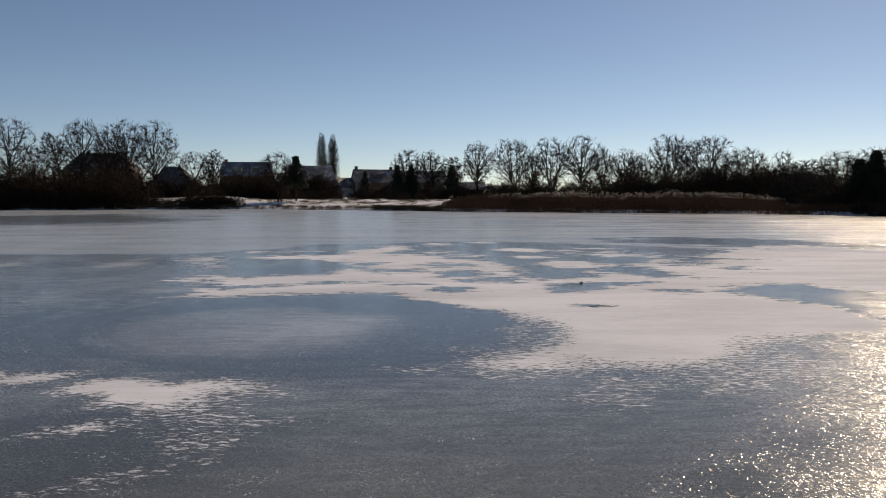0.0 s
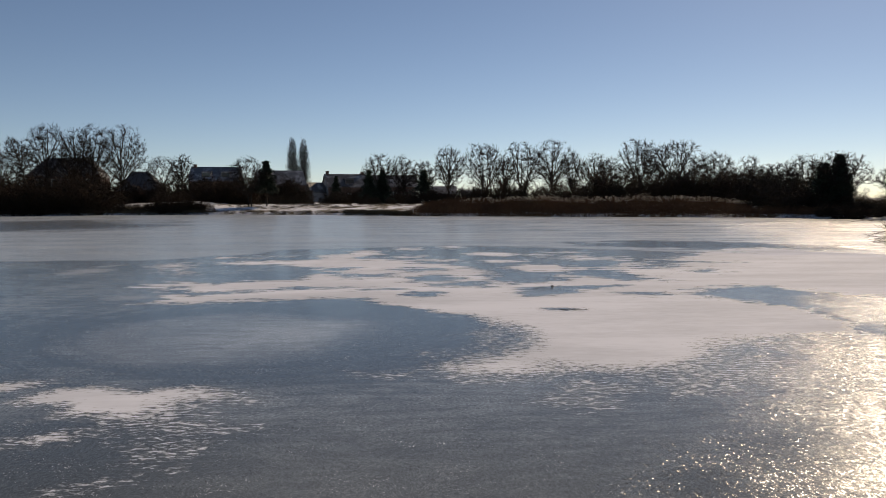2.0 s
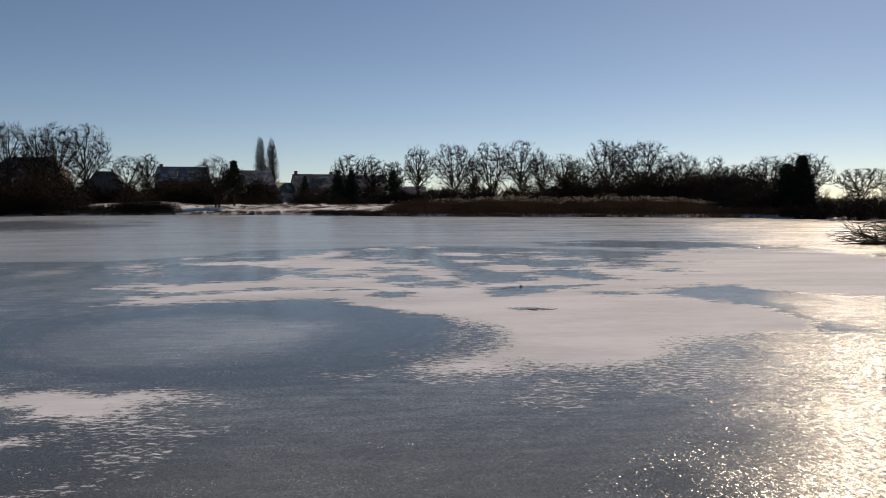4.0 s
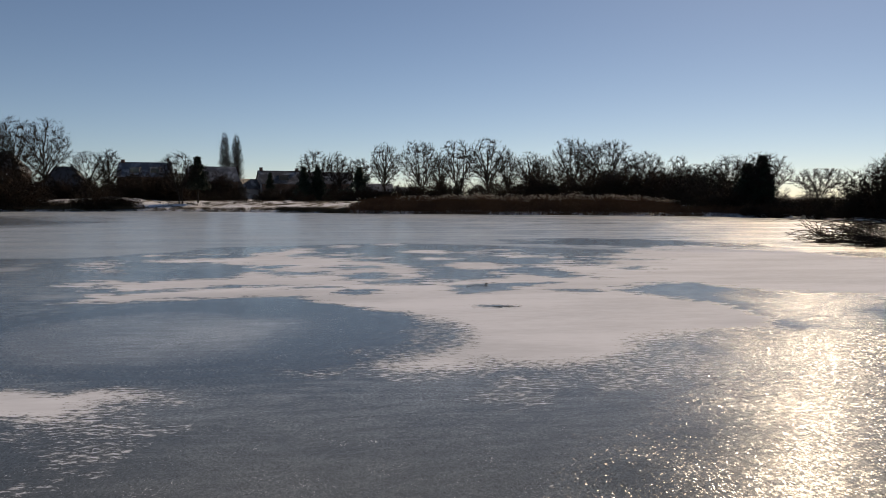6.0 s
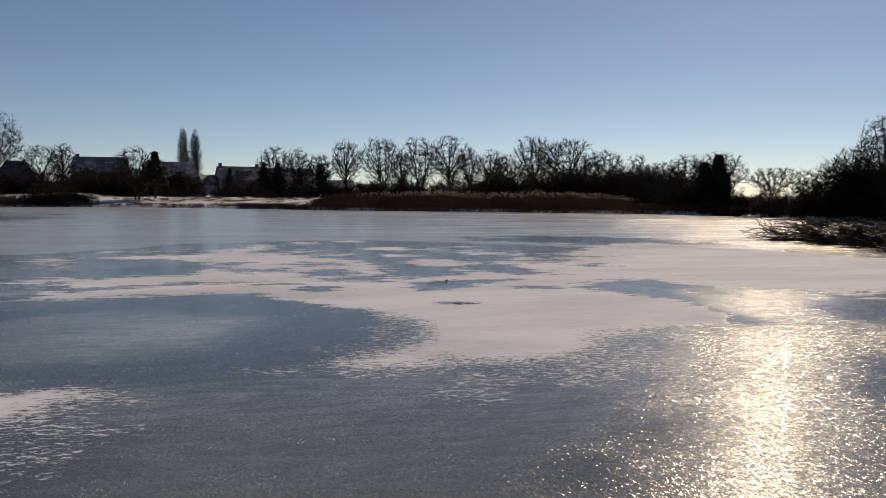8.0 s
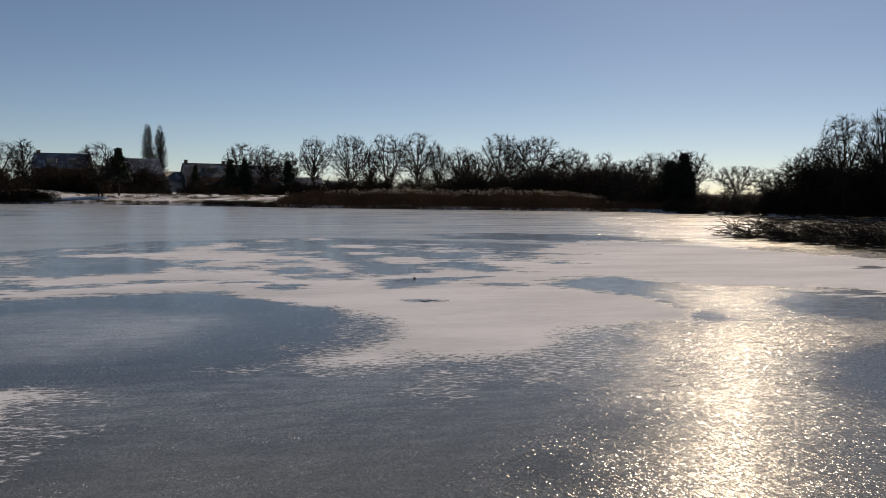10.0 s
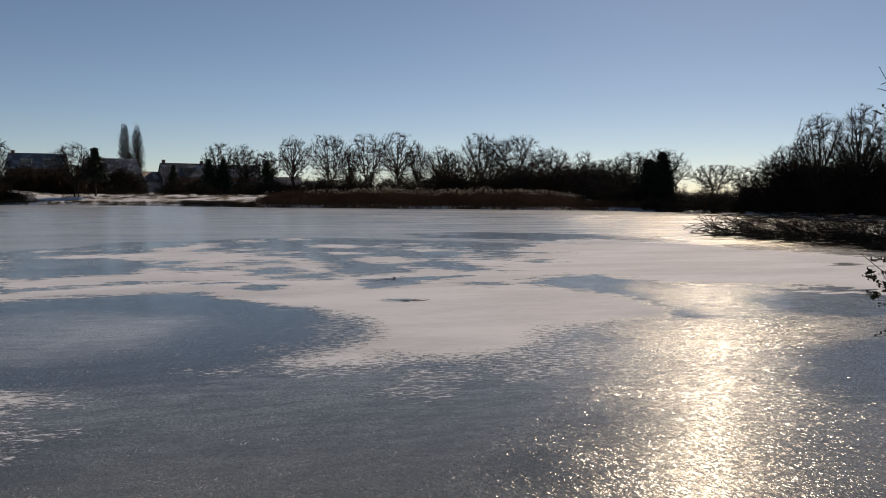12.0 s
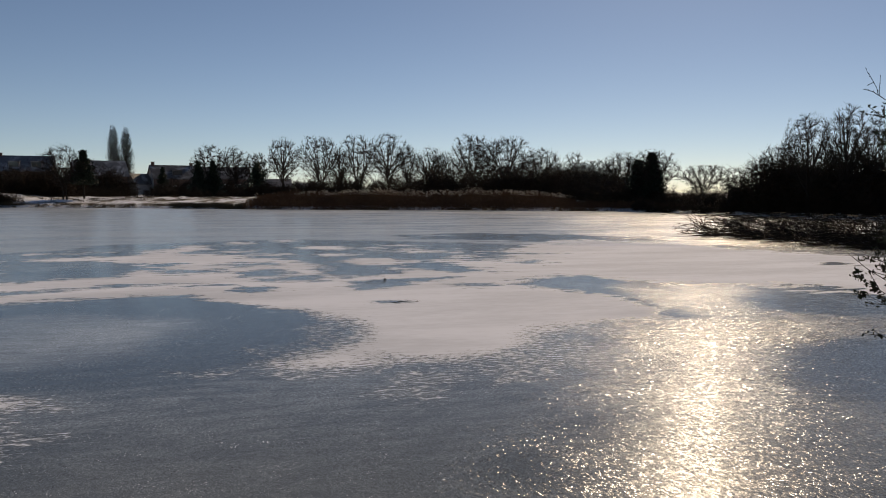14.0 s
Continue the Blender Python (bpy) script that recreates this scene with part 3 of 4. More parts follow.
def fork_points(ends, joints, ways, lean_in=1.7):
    """For each branch end, the joint it had best grow from: near, below it and pointing its way."""
    p, d = joints[:, 1:-1].reshape(-1, 3), ways[:, 1:].reshape(-1, 3)
    off = ends[:, None] - p[None]
    dist = np.linalg.norm(off, axis=2)
    along = (off * d[None]).sum(2) / np.maximum(dist, 1e-6)
    k = (dist * (lean_in - along) + np.clip(-off[..., 2], 0, None) * 1.5).argmin(1)
    return p[k], d[k], k // (joints.shape[1] - 2)


def pieces(joints, r, end=0.3):
    """The table of tapered pieces for a set of branches."""
    f = np.linspace(1, end, joints.shape[1])
    ra, rb = r[:, None] * f[:-1], r[:, None] * f[1:]
    return np.concatenate([joints[:, :-1], joints[:, 1:], ra[..., None], rb[..., None]], -1).reshape(-1, 8)


def bare_tree(seed, x, y, z, height, spread, label, limbs=12, clear=0.22, stems=1, lean=(0, 0), thick=0.021, twigs=None, flat=1.0, name="bare_tree"):
    """A leafless broadleaf tree: stems, limbs that rise to the rim of a lobed crown, branches between them and a haze of twigs."""
    rng = np.random.default_rng(seed)
    far = min(150, math.hypot(x, y))
    many = stems > 1
    lobes = unit(rng.normal(size=(7, 3)) + [0, 0, 0.3])
    mid, half = height * (clear + 1) / 2, height * (1 - clear) / 2

    def rim(v, share):
        """A place in the crown: a way from its middle and the share of the distance to its rim."""
        bulge = 0.88 + 0.18 * np.clip(((v @ lobes.T).max(1) - 0.6) / 0.4, 0, 1)
        low = np.where(v[:, 2] < 0, 1 - 0.45 * v[:, 2] ** 2, 1.0)
        k = share * bulge
        top = np.clip(v[:, 2] * k, -1, flat)
        out = np.stack([v[:, 0] * k * low * spread, v[:, 1] * k * low * min(spread, 4.0), mid + top * half], 1)
        return out + np.array([lean[0], lean[1], 0]) * out[:, 2:3]

    # Stems.
    foot = np.stack([rng.normal(size=stems) * 0.2 * many, rng.normal(size=stems) * 0.2 * many, np.full(stems, -0.3)], 1)
    head = np.stack([np.linspace(-0.45, 0.45, stems) * spread * many, rng.normal(size=stems) * 0.3 * many, height * rng.uniform(0.66, 0.82, stems)], 1)
    head += np.array([lean[0], lean[1], 0]) * head[:, 2:3]
    stem, stem_way = arcs(foot, np.tile([0.0, 0.0, 1.0], (stems, 1)), head, 10, 0.0)
    stem[:, 1:-1] += rng.normal(size=stem[:, 1:-1].shape) * [0.010, 0.010, 0] * height
    r0 = height * thick / stems ** 0.4
    # Limbs to the rim of the crown, spread evenly.
    count = limbs + 4
    k = np.arange(count) + 0.5
    up = 1 - 1.25 * k / count
    round_ = k * 2.39996 + rng.uniform(0, 6.28)
    v = np.stack([np.cos(round_) * np.sqrt(1 - up ** 2), np.sin(round_) * np.sqrt(1 - up ** 2), up], 1)
    ends = rim(unit(v + rng.normal(size=v.shape) * 0.12), rng.uniform(0.8, 1.0, count))
    high = height * clear * 0.9 + np.clip(ends[:, 2] - height * clear, 0, None) * rng.uniform(0.12, 0.62, count)
    home = np.abs(ends[:, None, 0] - head[None, :, 0]).argmin(1) if many else np.zeros(count, int)
    at = np.stack([[np.interp(h, stem[o, :, 2], stem[o, :, c]) for c in range(3)] for h, o in zip(high, home)])
    limb_j, limb_w = arcs(at, unit((ends - at) * [1, 1, 0.8] + [0, 0, 0.15] * np.linalg.norm(ends - at, axis=1, keepdims=True)), ends, 6, -0.04)
    limb_j[:, 1:-1] += rng.normal(size=limb_j[:, 1:-1].shape) * 0.005 * height
    limb_r = r0 * 0.50 * rng.uniform(0.8, 1.1, count)
    # Branches and branchlets fill the crown between the limbs.
    source_j, source_w, levels = limb_j, limb_w, []
    for number, low, steps, lift, low_r in ((limbs * 8, 0.45, 4, -0.06, 0.00020), (limbs * 56, 0.30, 3, -0.10, 0.00012)):
        v = unit(rng.normal(size=(number, 3)))
        ends = rim(v, low + (1.0 - low) * rng.uniform(0, 1, number) ** 0.6)
        start, way, _ = fork_points(ends, source_j, source_w)
        near = np.linalg.norm(ends - start, axis=1) < height * (0.34 if steps == 4 else 0.16)
        joints, ways = arcs(start[near], way[near], ends[near], steps, lift)
        joints[:, 1:] += rng.normal(size=joints[:, 1:].shape) * 0.0026 * height
        levels.append(pieces(joints, np.maximum(r0 * (0.14 if steps == 4 else 0.05), low_r * far) * np.ones(len(joints))))
        source_j, source_w = np.concatenate([source_j[:, -5:], joints[:, :5]]) if steps == 4 else joints, np.concatenate([source_w[:, -4:], ways]) if steps == 4 else ways
    # Twigs along the branchlets, pointing on and up.
    tips = np.repeat(np.arange(len(source_j)), 7)
    seat = rng.integers(1, source_j.shape[1], len(tips))
    base, along = source_j[tips, seat], source_w[tips, np.minimum(seat, source_w.shape[1] - 1)]
    d = unit(along * 0.7 + rng.normal(size=along.shape) * 0.36 + [0, 0, 0.34])
    tip = base + d * height * rng.uniform(0.02, 0.058, (len(tips), 1))
    keep = tip[:, 2] < height * rng.uniform(0.97, 1.03, len(tip)) * (clear + (1 - clear) * (1 + flat) / 2)
    thin = np.full((len(tip), 1), 0.00014 * far)
    fine = np.hstack([base, tip, thin, thin])[keep]
    thing = new(name)
    thing.location = (x, y, z)
    boughs = pieces(limb_j, np.maximum(limb_r, 0.0003 * far))
    for o in range(stems):
        trunk = pieces(stem[o:o + 1], np.array([r0]), 0.16)
        trunk[0, 6] *= 1.4
        part("trunk", mesh_of("trunk", *tubes(np.concatenate([trunk, boughs[np.repeat(home, 6) == o]]), 6), BARK, True), thing)
    tv, tf = tubes(np.concatenate(levels), 3)
    sv, sf = spikes(fine)
    part("crown", mesh_of("crown", np.concatenate([tv, sv]), tf.tolist() + (sf + len(tv)).tolist(), twigs or TWIG), thing)
    return tagged(thing, label, "tree")


def poplar(seed, x, y, z, height, spread, label):
    """A narrow upright poplar with steep branches close to the trunk."""
    rng = np.random.default_rng(seed)
    out = [[], [], [], [], []]
    p = Vector((0, 0, -0.3))
    for i in range(12):
        q = p + Vector((rng.normal() * 0.06, rng.normal() * 0.06, height * 0.95 / 12))
        out[0].append((*p, *q, 0.38 * (1 - i / 13), 0.38 * (1 - (i + 1) / 13)))
        if i > 0:
            for _ in range(8):
                a = rng.uniform(0, 6.28)
                shape = math.sin(math.pi * (0.12 + 0.8 * i / 12)) ** 0.8
                limb(out, rng, q, Vector((math.cos(a) * 0.35, math.sin(a) * 0.35, 1)).normalized(), height * 0.24 * rng.uniform(0.7, 1.1) * (0.4 + 0.6 * shape), 0.06, 2, 4, 0.24, 0.07, (0, 0, 2, 2))
        p = q
    heavy = np.array([s for lev in out[:2] for s in lev])
    fine = np.array([s for lev in out[2:] for s in lev])
    fine[:, 6:] = np.maximum(fine[:, 6:], 0.03)
    fit_x = spread / np.percentile(np.abs(fine[:, [0, 3]]), 97)
    scale = np.array([fit_x * 1.25, fit_x * 1.25, height / fine[:, 5].max()] * 2 + [1, 1])
    fine = fine * scale
    slim = np.sin(np.pi * np.clip(0.10 + 0.90 * fine[:, 5] / height, 0, 1)) ** 0.75
    fine = fine[np.hypot(fine[:, 3], fine[:, 4]) < spread * slim * rng.uniform(0.75, 1.2, len(fine))]
    thing = new("poplar")
    thing.location = (x, y, z)
    part("trunk", mesh_of("trunk", *tubes(heavy * scale, 6), BARK, True), thing)
    part("crown", mesh_of("crown", *tubes(fine, 3), TWIG), thing)
    return tagged(thing, label, "tree")


def conifer(seed, x, y, z, height, spread, label, lumpy=False, clear=0.06):
    """A dense evergreen: trunk, boughs in tiers and thousands of small sprays with an uneven outline."""
    rng = np.random.default_rng(seed)
    boughs, tips = [], []
    tiers = 16
    lump = rng.uniform(0.45, 1.35, 9) if lumpy else rng.uniform(0.65, 1.25, 9)
    for i in range(tiers):
        f = clear + (1 - clear) * i / tiers
        reach = spread * (((1 - f) ** 0.95 * (1.12 if i % 3 else 0.8)) if not lumpy else math.sin(math.pi * min(1, 0.36 + 0.62 * f)) ** 0.85)
        for k in range(9):
            a = k * 0.698 + i * 0.37 + rng.uniform(-0.2, 0.2)
            long = max(0.25, reach * lump[k] * rng.uniform(0.7, 1.15))
            base = np.array([0, 0, f * height])
            tip = np.array([math.cos(a) * long, math.sin(a) * long, f * height + long * (0.25 if lumpy else -0.12)])
            boughs.append((*base, *tip, 0.05, 0.015))
            m = int(34 + 20 * long / max(spread, 0.5))
            w = rng.uniform(0.15, 1.05, (m, 1))
            tips.append(base + (tip - base) * w + rng.normal(size=(m, 3)) * (0.09 * height / 6 + (0.16 if lumpy else 0.06) * long) * [1, 1, 0.8])
    boughs.append((0, 0, -0.3, 0, 0, height, height * 0.025, 0.02))
    thing = new("evergreen_tree")
    thing.location = (x, y, z)
    part("trunk", mesh_of("trunk", *tubes(boughs, 5), BARK), thing)
    part("crown", mesh_of("crown", *leaves(np.concatenate(tips), (0.030 if lumpy else 0.024) * height, rng, 0.3, 0.55), EVERGREEN), thing)
    return tagged(thing, label, "tree")


def shrub_parts(seed, wide, deep, height, stems, material, leafy=0, leaf_size=0.12, leaf_material=None):
    """Stems and fine twigs of one dense shrub about its own origin."""
    rng = np.random.default_rng(seed)
    out = [[], [], [], [], []]
    for _ in range(stems):
        p = Vector((rng.uniform(-wide, wide) * 0.8, rng.uniform(-deep, deep), -0.25))
        far = 1 - 0.35 * (abs(p.x) / wide) ** 2
        d = Vector((p.x / wide * 0.35 + rng.normal() * 0.22, rng.normal() * 0.22, 1)).normalized()
        limb(out, rng, p, d, height * far * rng.uniform(0.55, 1.05), 0.03, 2, 4, 0.05, 0.10, (0, 0, 2, 2))
    segs = np.array(out[2] + out[3] + out[4])
    coarse = len(out[2]) + len(out[3])
    segs[:, 6:] = np.maximum(segs[:, 6:], 0.012)
    segs[coarse:, 6] = 0.018
    segs[:, [2, 5]] *= height / np.percentile(segs[:, 5], 97)
    segs[:, [0, 3]] *= min(1.0, wide * 1.15 / np.percentile(np.abs(segs[:, 3]), 97))
    tv, tf = tubes(segs[:coarse], 3)
    sv, sf = spikes(segs[coarse:])
    stems_mesh = mesh_of("wood", np.concatenate([tv, sv]), tf.tolist() + (sf + len(tv)).tolist(), material)
    leaf_mesh = None
    if leafy:
        c = np.stack([rng.uniform(-wide, wide, leafy), rng.uniform(-deep, deep, leafy), height * 0.75 * rng.uniform(0, 1, leafy) ** 1.2], 1)
        c[:, 2] *= 1 - 0.4 * (np.abs(c[:, 0]) / wide) ** 2 + 0.25 * np.sin(c[:, 0] * 2.1 + seed)
        leaf_mesh = mesh_of("brushwood", *leaves(c, leaf_size, rng, -0.35, 0.11), leaf_material or DEAD_LEAF)
    return stems_mesh, leaf_mesh


def shrub(meshes, x, y, z, turn, size, label, group="", name="shrub", tall=1.0):
    thing = new(name)
    part("wood", meshes[0], thing)
    thing.matrix_world = pose(x, y, z, 0, 0, turn) @ Matrix.Diagonal((size, size, size * tall, 1))
    if meshes[1]:
        part("brushwood", meshes[1], thing)
    return tagged(thing, label, "shrub", group)


def box(bm, lo, hi, m=None):
    vs = [bm.verts.new((x, y, z)) for x in (lo[0], hi[0]) for y in (lo[1], hi[1]) for z in (lo[2], hi[2])]
    if m:
        for v in vs:
            v.co = m @ v.co
    for f in ((0, 1, 3, 2), (4, 6, 7, 5), (0, 4, 5, 1), (2, 3, 7, 6), (0, 2, 6, 4), (1, 5, 7, 3)):
        bm.faces.new([vs[i] for i in f])
    return vs


# ---- ground, banks and lake ----
SHORE = [(-57.6, 102.8), (-40.0, 104.9), (-24.8, 107.0), (-9.5, 99.3), (-0.3, 92.6), (13.4, 86.8), (27.2, 81.7), (38.3, 75.0), (40.6, 67.5),
         (42.6, 62.0), (46.6, 56.5), (50.5, 51.0), (56.0, 47.0), (62.0, 38.0), (58.0, 20.0), (38.0, 6.0), (16.0, 3.0), (9.0, 2.2), (3.0, 1.6),
         (0.0, 1.2), (-8.0, 0.6), (-25.0, -2.0), (-55.0, 6.0), (-78.0, 40.0), (-74.0, 78.0)]


def off_shore(x, y):
    """Distance to the shoreline: more than 0 on land, less on the lake."""
    return -inside_of(x, y, SHORE)


def step01(a, b, v):
    f = np.clip((v - a) / (b - a), 0, 1)
    return f * f * (3 - 2 * f)


def ground_z(x, y):
    x, y = np.asarray(x, float), np.asarray(y, float)
    s = off_shore(x, y) + 0.5 * np.sin(x * 0.9 + 0.5 * np.sin(y * 0.7)) * np.sin(y * 0.8 + 1) * np.clip((y - 12) / 20, 0, 1)
    bumps = 0.10 * np.sin(x * 0.55 + 1) * np.sin(y * 0.43) + 0.05 * np.sin(x * 1.9) * np.cos(y * 1.7)
    return -0.7 + 1.0 * step01(-0.9, 0.8, s) + 0.85 * step01(0.8, 17, s) + bumps * step01(0.3, 4, s) + 0.75 * np.exp(-((x + 35) / 8) ** 2 - ((y - 118) / 6) ** 2) * step01(0.0, 3.0, s)


def spread_axis(lo, hi, step, far, growth=1.22):
    inner = np.arange(lo, hi + step, step)
    grow = [step]
    while sum(grow) < far:
        grow.append(grow[-1] * growth)
    out = np.cumsum(grow)
    return np.concatenate([lo - out[::-1], inner, inner[-1] + out])


gx, gy = spread_axis(-82, 70, 1.0, 3000), spread_axis(-6, 126, 1.0, 3000)
mx, my = np.meshgrid(gx, gy, indexing="ij")
mz = ground_z(mx, my)
ix = np.arange(mx.size).reshape(mx.shape)
quads = np.stack([ix[:-1, :-1], ix[1:, :-1], ix[1:, 1:], ix[:-1, 1:]], -1).reshape(-1, 4)
ground = new("ground", mesh_of("ground", np.stack([mx, my, mz], -1).reshape(-1, 3), quads, GROUND, True))
tagged(ground, "snow-covered ground with brown grass showing through", "ground", kind="structure")
ax, ay = spread_axis(-7, 12, 0.10, 90, 1.03), spread_axis(4, 19, 0.09, 95, 1.022)
ay = np.concatenate([[-6.0, -2.0], ay[ay > 0]])
ax, ay = ax[(ax > -92) & (ax < 74)], ay[ay < 114]
ex, ey = np.meshgrid(ax, ay, indexing="ij")
ie = np.arange(ex.size).reshape(ex.shape)
quads = np.stack([ie[:-1, :-1], ie[1:, :-1], ie[1:, 1:], ie[:-1, 1:]], -1).reshape(-1, 4)
ice = new("ice_sheet", mesh_of("ice_sheet", np.stack([ex, ey, ex * 0], -1).reshape(-1, 3), quads, ICE))
for key, values in zip(("snow_field", "fray", "shreds", "clear_and_reflected", "hoar", "crust", "rime"), ice_fields(ex.ravel(), ey.ravel())):
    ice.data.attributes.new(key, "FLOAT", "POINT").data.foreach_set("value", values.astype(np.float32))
tagged(ice, "frozen lake of grey ice with wind-blown snow patches", "ice", kind="structure")


def land(x, y):
    return float(ground_z(np.array([x]), np.array([y]))[0])


# ---- houses beyond the lake ----
def house(x, y, turn, wide, deep, eave, ridge, wall, roof, label, hip=0.0, chimneys=(), windows=(), dormers=(), name="house", pale_end=False):
    """A house with its ridge along its own x; heights are over the ground at its foot. windows: x, z, width, height on the lake side."""
    thing = new(name)
    thing.matrix_world = pose(x, y, land(x, y) - 0.1, 0, 0, turn)
    w, d = wide / 2, deep / 2
    bm = bmesh.new()
    lo = [bm.verts.new(p) for p in ((-w, -d, 0), (w, -d, 0), (w, d, 0), (-w, d, 0))]
    hi = [bm.verts.new(p) for p in ((-w, -d, eave), (w, -d, eave), (w, d, eave), (-w, d, eave))]
    for k in range(4):
        bm.faces.new((lo[k], lo[(k + 1) % 4], hi[(k + 1) % 4], hi[k]))
    if hip <= 0:
        for s, a, b in ((-w, hi[3], hi[0]), (w, hi[1], hi[2])):
            bm.faces.new((a, b, bm.verts.new((s, 0, ridge - 0.12))))
    part("wall", bm, thing, material=wall)
    if pale_end:
        bm = bmesh.new()
        end = [bm.verts.new((-w - h, y_, z_)) for h in (0.04, -0.02) for y_, z_ in ((-d, 0.05), (-d, eave - 0.02), (0, ridge - 0.16), (d, eave - 0.02), (d, 0.05))]
        bm.faces.new(end[:5])
        bm.faces.new(end[:4:-1])
        for k in range(5):
            bm.faces.new((end[k], end[k + 5], end[(k + 1) % 5 + 5], end[(k + 1) % 5]))
        part("gable_wall", bm, thing, "light-rendered gable end", RENDER_WALL)
    bm = bmesh.new()
    o, t = 0.35, 0.18
    drop = (ridge - eave) / d * o
    if hip > 0:
        e = [(-w - o, -d - o, eave - drop), (w + o, -d - o, eave - drop), (w + o, d + o, eave - drop), (-w - o, d + o, eave - drop)]
        r = [(-w + hip, 0, ridge), (w - hip, 0, ridge)]
        top = [bm.verts.new(p) for p in e + r]
        for f in ((0, 1, 5, 4), (1, 2, 5), (2, 3, 4, 5), (3, 0, 4)):
            bm.faces.new([top[i] for i in f])
        bm.faces.new([top[i] for i in (3, 2, 1, 0)])
    else:
        for s in (-1, 1):
            c = [(-w - o, s * (d + o), eave - drop), (w + o, s * (d + o), eave - drop), (w + o, 0, ridge), (-w - o, 0, ridge)]
            vs = [bm.verts.new(p) for p in c] + [bm.verts.new((p[0], p[1], p[2] + t)) for p in c]
            for f in ((0, 3, 2, 1), (4, 5, 6, 7), (0, 1, 5, 4), (1, 2, 6, 5), (2, 3, 7, 6), (3, 0, 4, 7)):
                bm.faces.new([vs[i] for i in f])
    roof_ob = part("roof", bm, thing, material=roof)
    for cx, ch in chimneys:
        bm = bmesh.new()
        box(bm, (cx - 0.4, -0.35, ridge - 0.9), (cx + 0.4, 0.35, ridge + ch))
        box(bm, (cx - 0.48, -0.43, ridge + ch), (cx + 0.48, 0.43, ridge + ch + 0.12))
        part("chimney", bm, roof_ob, "brick chimney stack", BRICK)
    for wx, wz, ww, wh in windows:
        window(thing, wx, -d, wz, ww, wh)
    for dx, dw in dormers:
        zb = eave + (ridge - eave) * 0.22
        yf, top = -d * 0.80, zb + 1.45
        bm = bmesh.new()
        box(bm, (dx - dw / 2, yf, zb - 0.2), (dx + dw / 2, 0, top))
        box(bm, (dx - dw / 2 - 0.15, yf - 0.2, top), (dx + dw / 2 + 0.15, 0, top + 0.15))
        dorm = part("dormer", bm, thing, "flat-roofed dormer", roof)
        bm = bmesh.new()
        box(bm, (dx - dw / 2 + 0.15, yf - 0.02, zb + 0.15), (dx + dw / 2 - 0.15, yf + 0.02, top - 0.2))
        part("pane", bm, dorm, "dark window glass", GLASS)
    return tagged(thing, label, "house")


def window(thing, wx, wy, wz, ww, wh):
    bm = bmesh.new()
    for a, b in (((wx - ww / 2, wy - 0.06, wz), (wx + ww / 2, wy + 0.05, wz + 0.09)), ((wx - ww / 2, wy - 0.06, wz + wh - 0.09), (wx + ww / 2, wy + 0.05, wz + wh)),
                 ((wx - ww / 2, wy - 0.06, wz + 0.09), (wx - ww / 2 + 0.09, wy + 0.05, wz + wh - 0.09)), ((wx + ww / 2 - 0.09, wy - 0.06, wz + 0.09), (wx + ww / 2, wy + 0.05, wz + wh - 0.09)),
                 ((wx - 0.04, wy - 0.05, wz + 0.09), (wx + 0.04, wy + 0.05, wz + wh - 0.09))):
        box(bm, a, b)
    win = part("window", bm, thing, "white-painted window frame", WHITE_PAINT)
    bm = bmesh.new()
    box(bm, (wx - ww / 2 + 0.05, wy - 0.03, wz + 0.05), (wx + ww / 2 - 0.05, wy + 0.03, wz + wh - 0.05))
    part("pane", bm, win, "dark window glass", GLASS)


def window_row(xs, z, w, h):
    return [(x, z, w, h) for x in xs]


house(-65.0, 152, 9, 12.4, 9, 5.4, 8.9, BRICK, ROOF_PLAIN, "large brick house with a dark hipped roof", hip=2.3, windows=window_row((-4, -1.4, 1.4, 4), 3.4, 1.3, 1.4) + window_row((-4, 4), 0.9, 1.6, 1.5))
house(-51.0, 150, 8, 7.6, 7, 3.0, 6.3, BRICK, ROOF_PLAIN, "low brick house with a dark hipped roof", hip=2.4, windows=window_row((-2, 2), 0.9, 1.5, 1.3))
house(-53.4, 216, 4, 12.5, 9, 6.0, 9.6, BRICK, ROOF_SNOWY, "terraced brick house with snow-dusted roof and dormers", chimneys=((-5.5, 0.7),), dormers=((-2.0, 2.4), (3.0, 2.4)), windows=window_row((-4, 0, 4), 3.4, 1.5, 1.4))
house(-37.9, 224.5, 20, 12.5, 9.5, 5.2, 9.0, BRICK, ROOF_SNOWY, "brick house with a snow-dusted tiled roof", windows=window_row((-4, 0, 4), 2.9, 1.4, 1.4))
house(-28.2, 226, 48, 5.5, 3.6, 3.3, 5.6, RENDER_WALL, ROOF_DARK, "small light-rendered gabled annex", name="annex")
house(-20.0, 230, 17, 11.6, 9, 4.6, 8.1, BRICK, ROOF_DARK, "brick house with two chimneys and dormer windows", chimneys=((-5.2, 0.9), (5.0, 0.8)), dormers=((0.5, 2.6),), windows=window_row((-3.5, 0, 3.5), 1.2, 1.6, 1.5), pale_end=True)
house(-6.5, 205, 3, 13.5, 9, 4.2, 7.0, BRICK, ROOF_DARK, "terraced brick house with white windows", windows=window_row((-5, -2, 1, 4), 1.2, 1.5, 1.6))
house(4.6, 152, 6, 6.2, 4.0, 2.0, 3.2, BRICK, ROOF_WHITE, "low garden shed under a snowy roof", name="shed")
house(11.5, 158, 2, 4.2, 3.2, 1.9, 2.7, BRICK, ROOF_WHITE, "small garden shed under a snowy roof", name="shed")

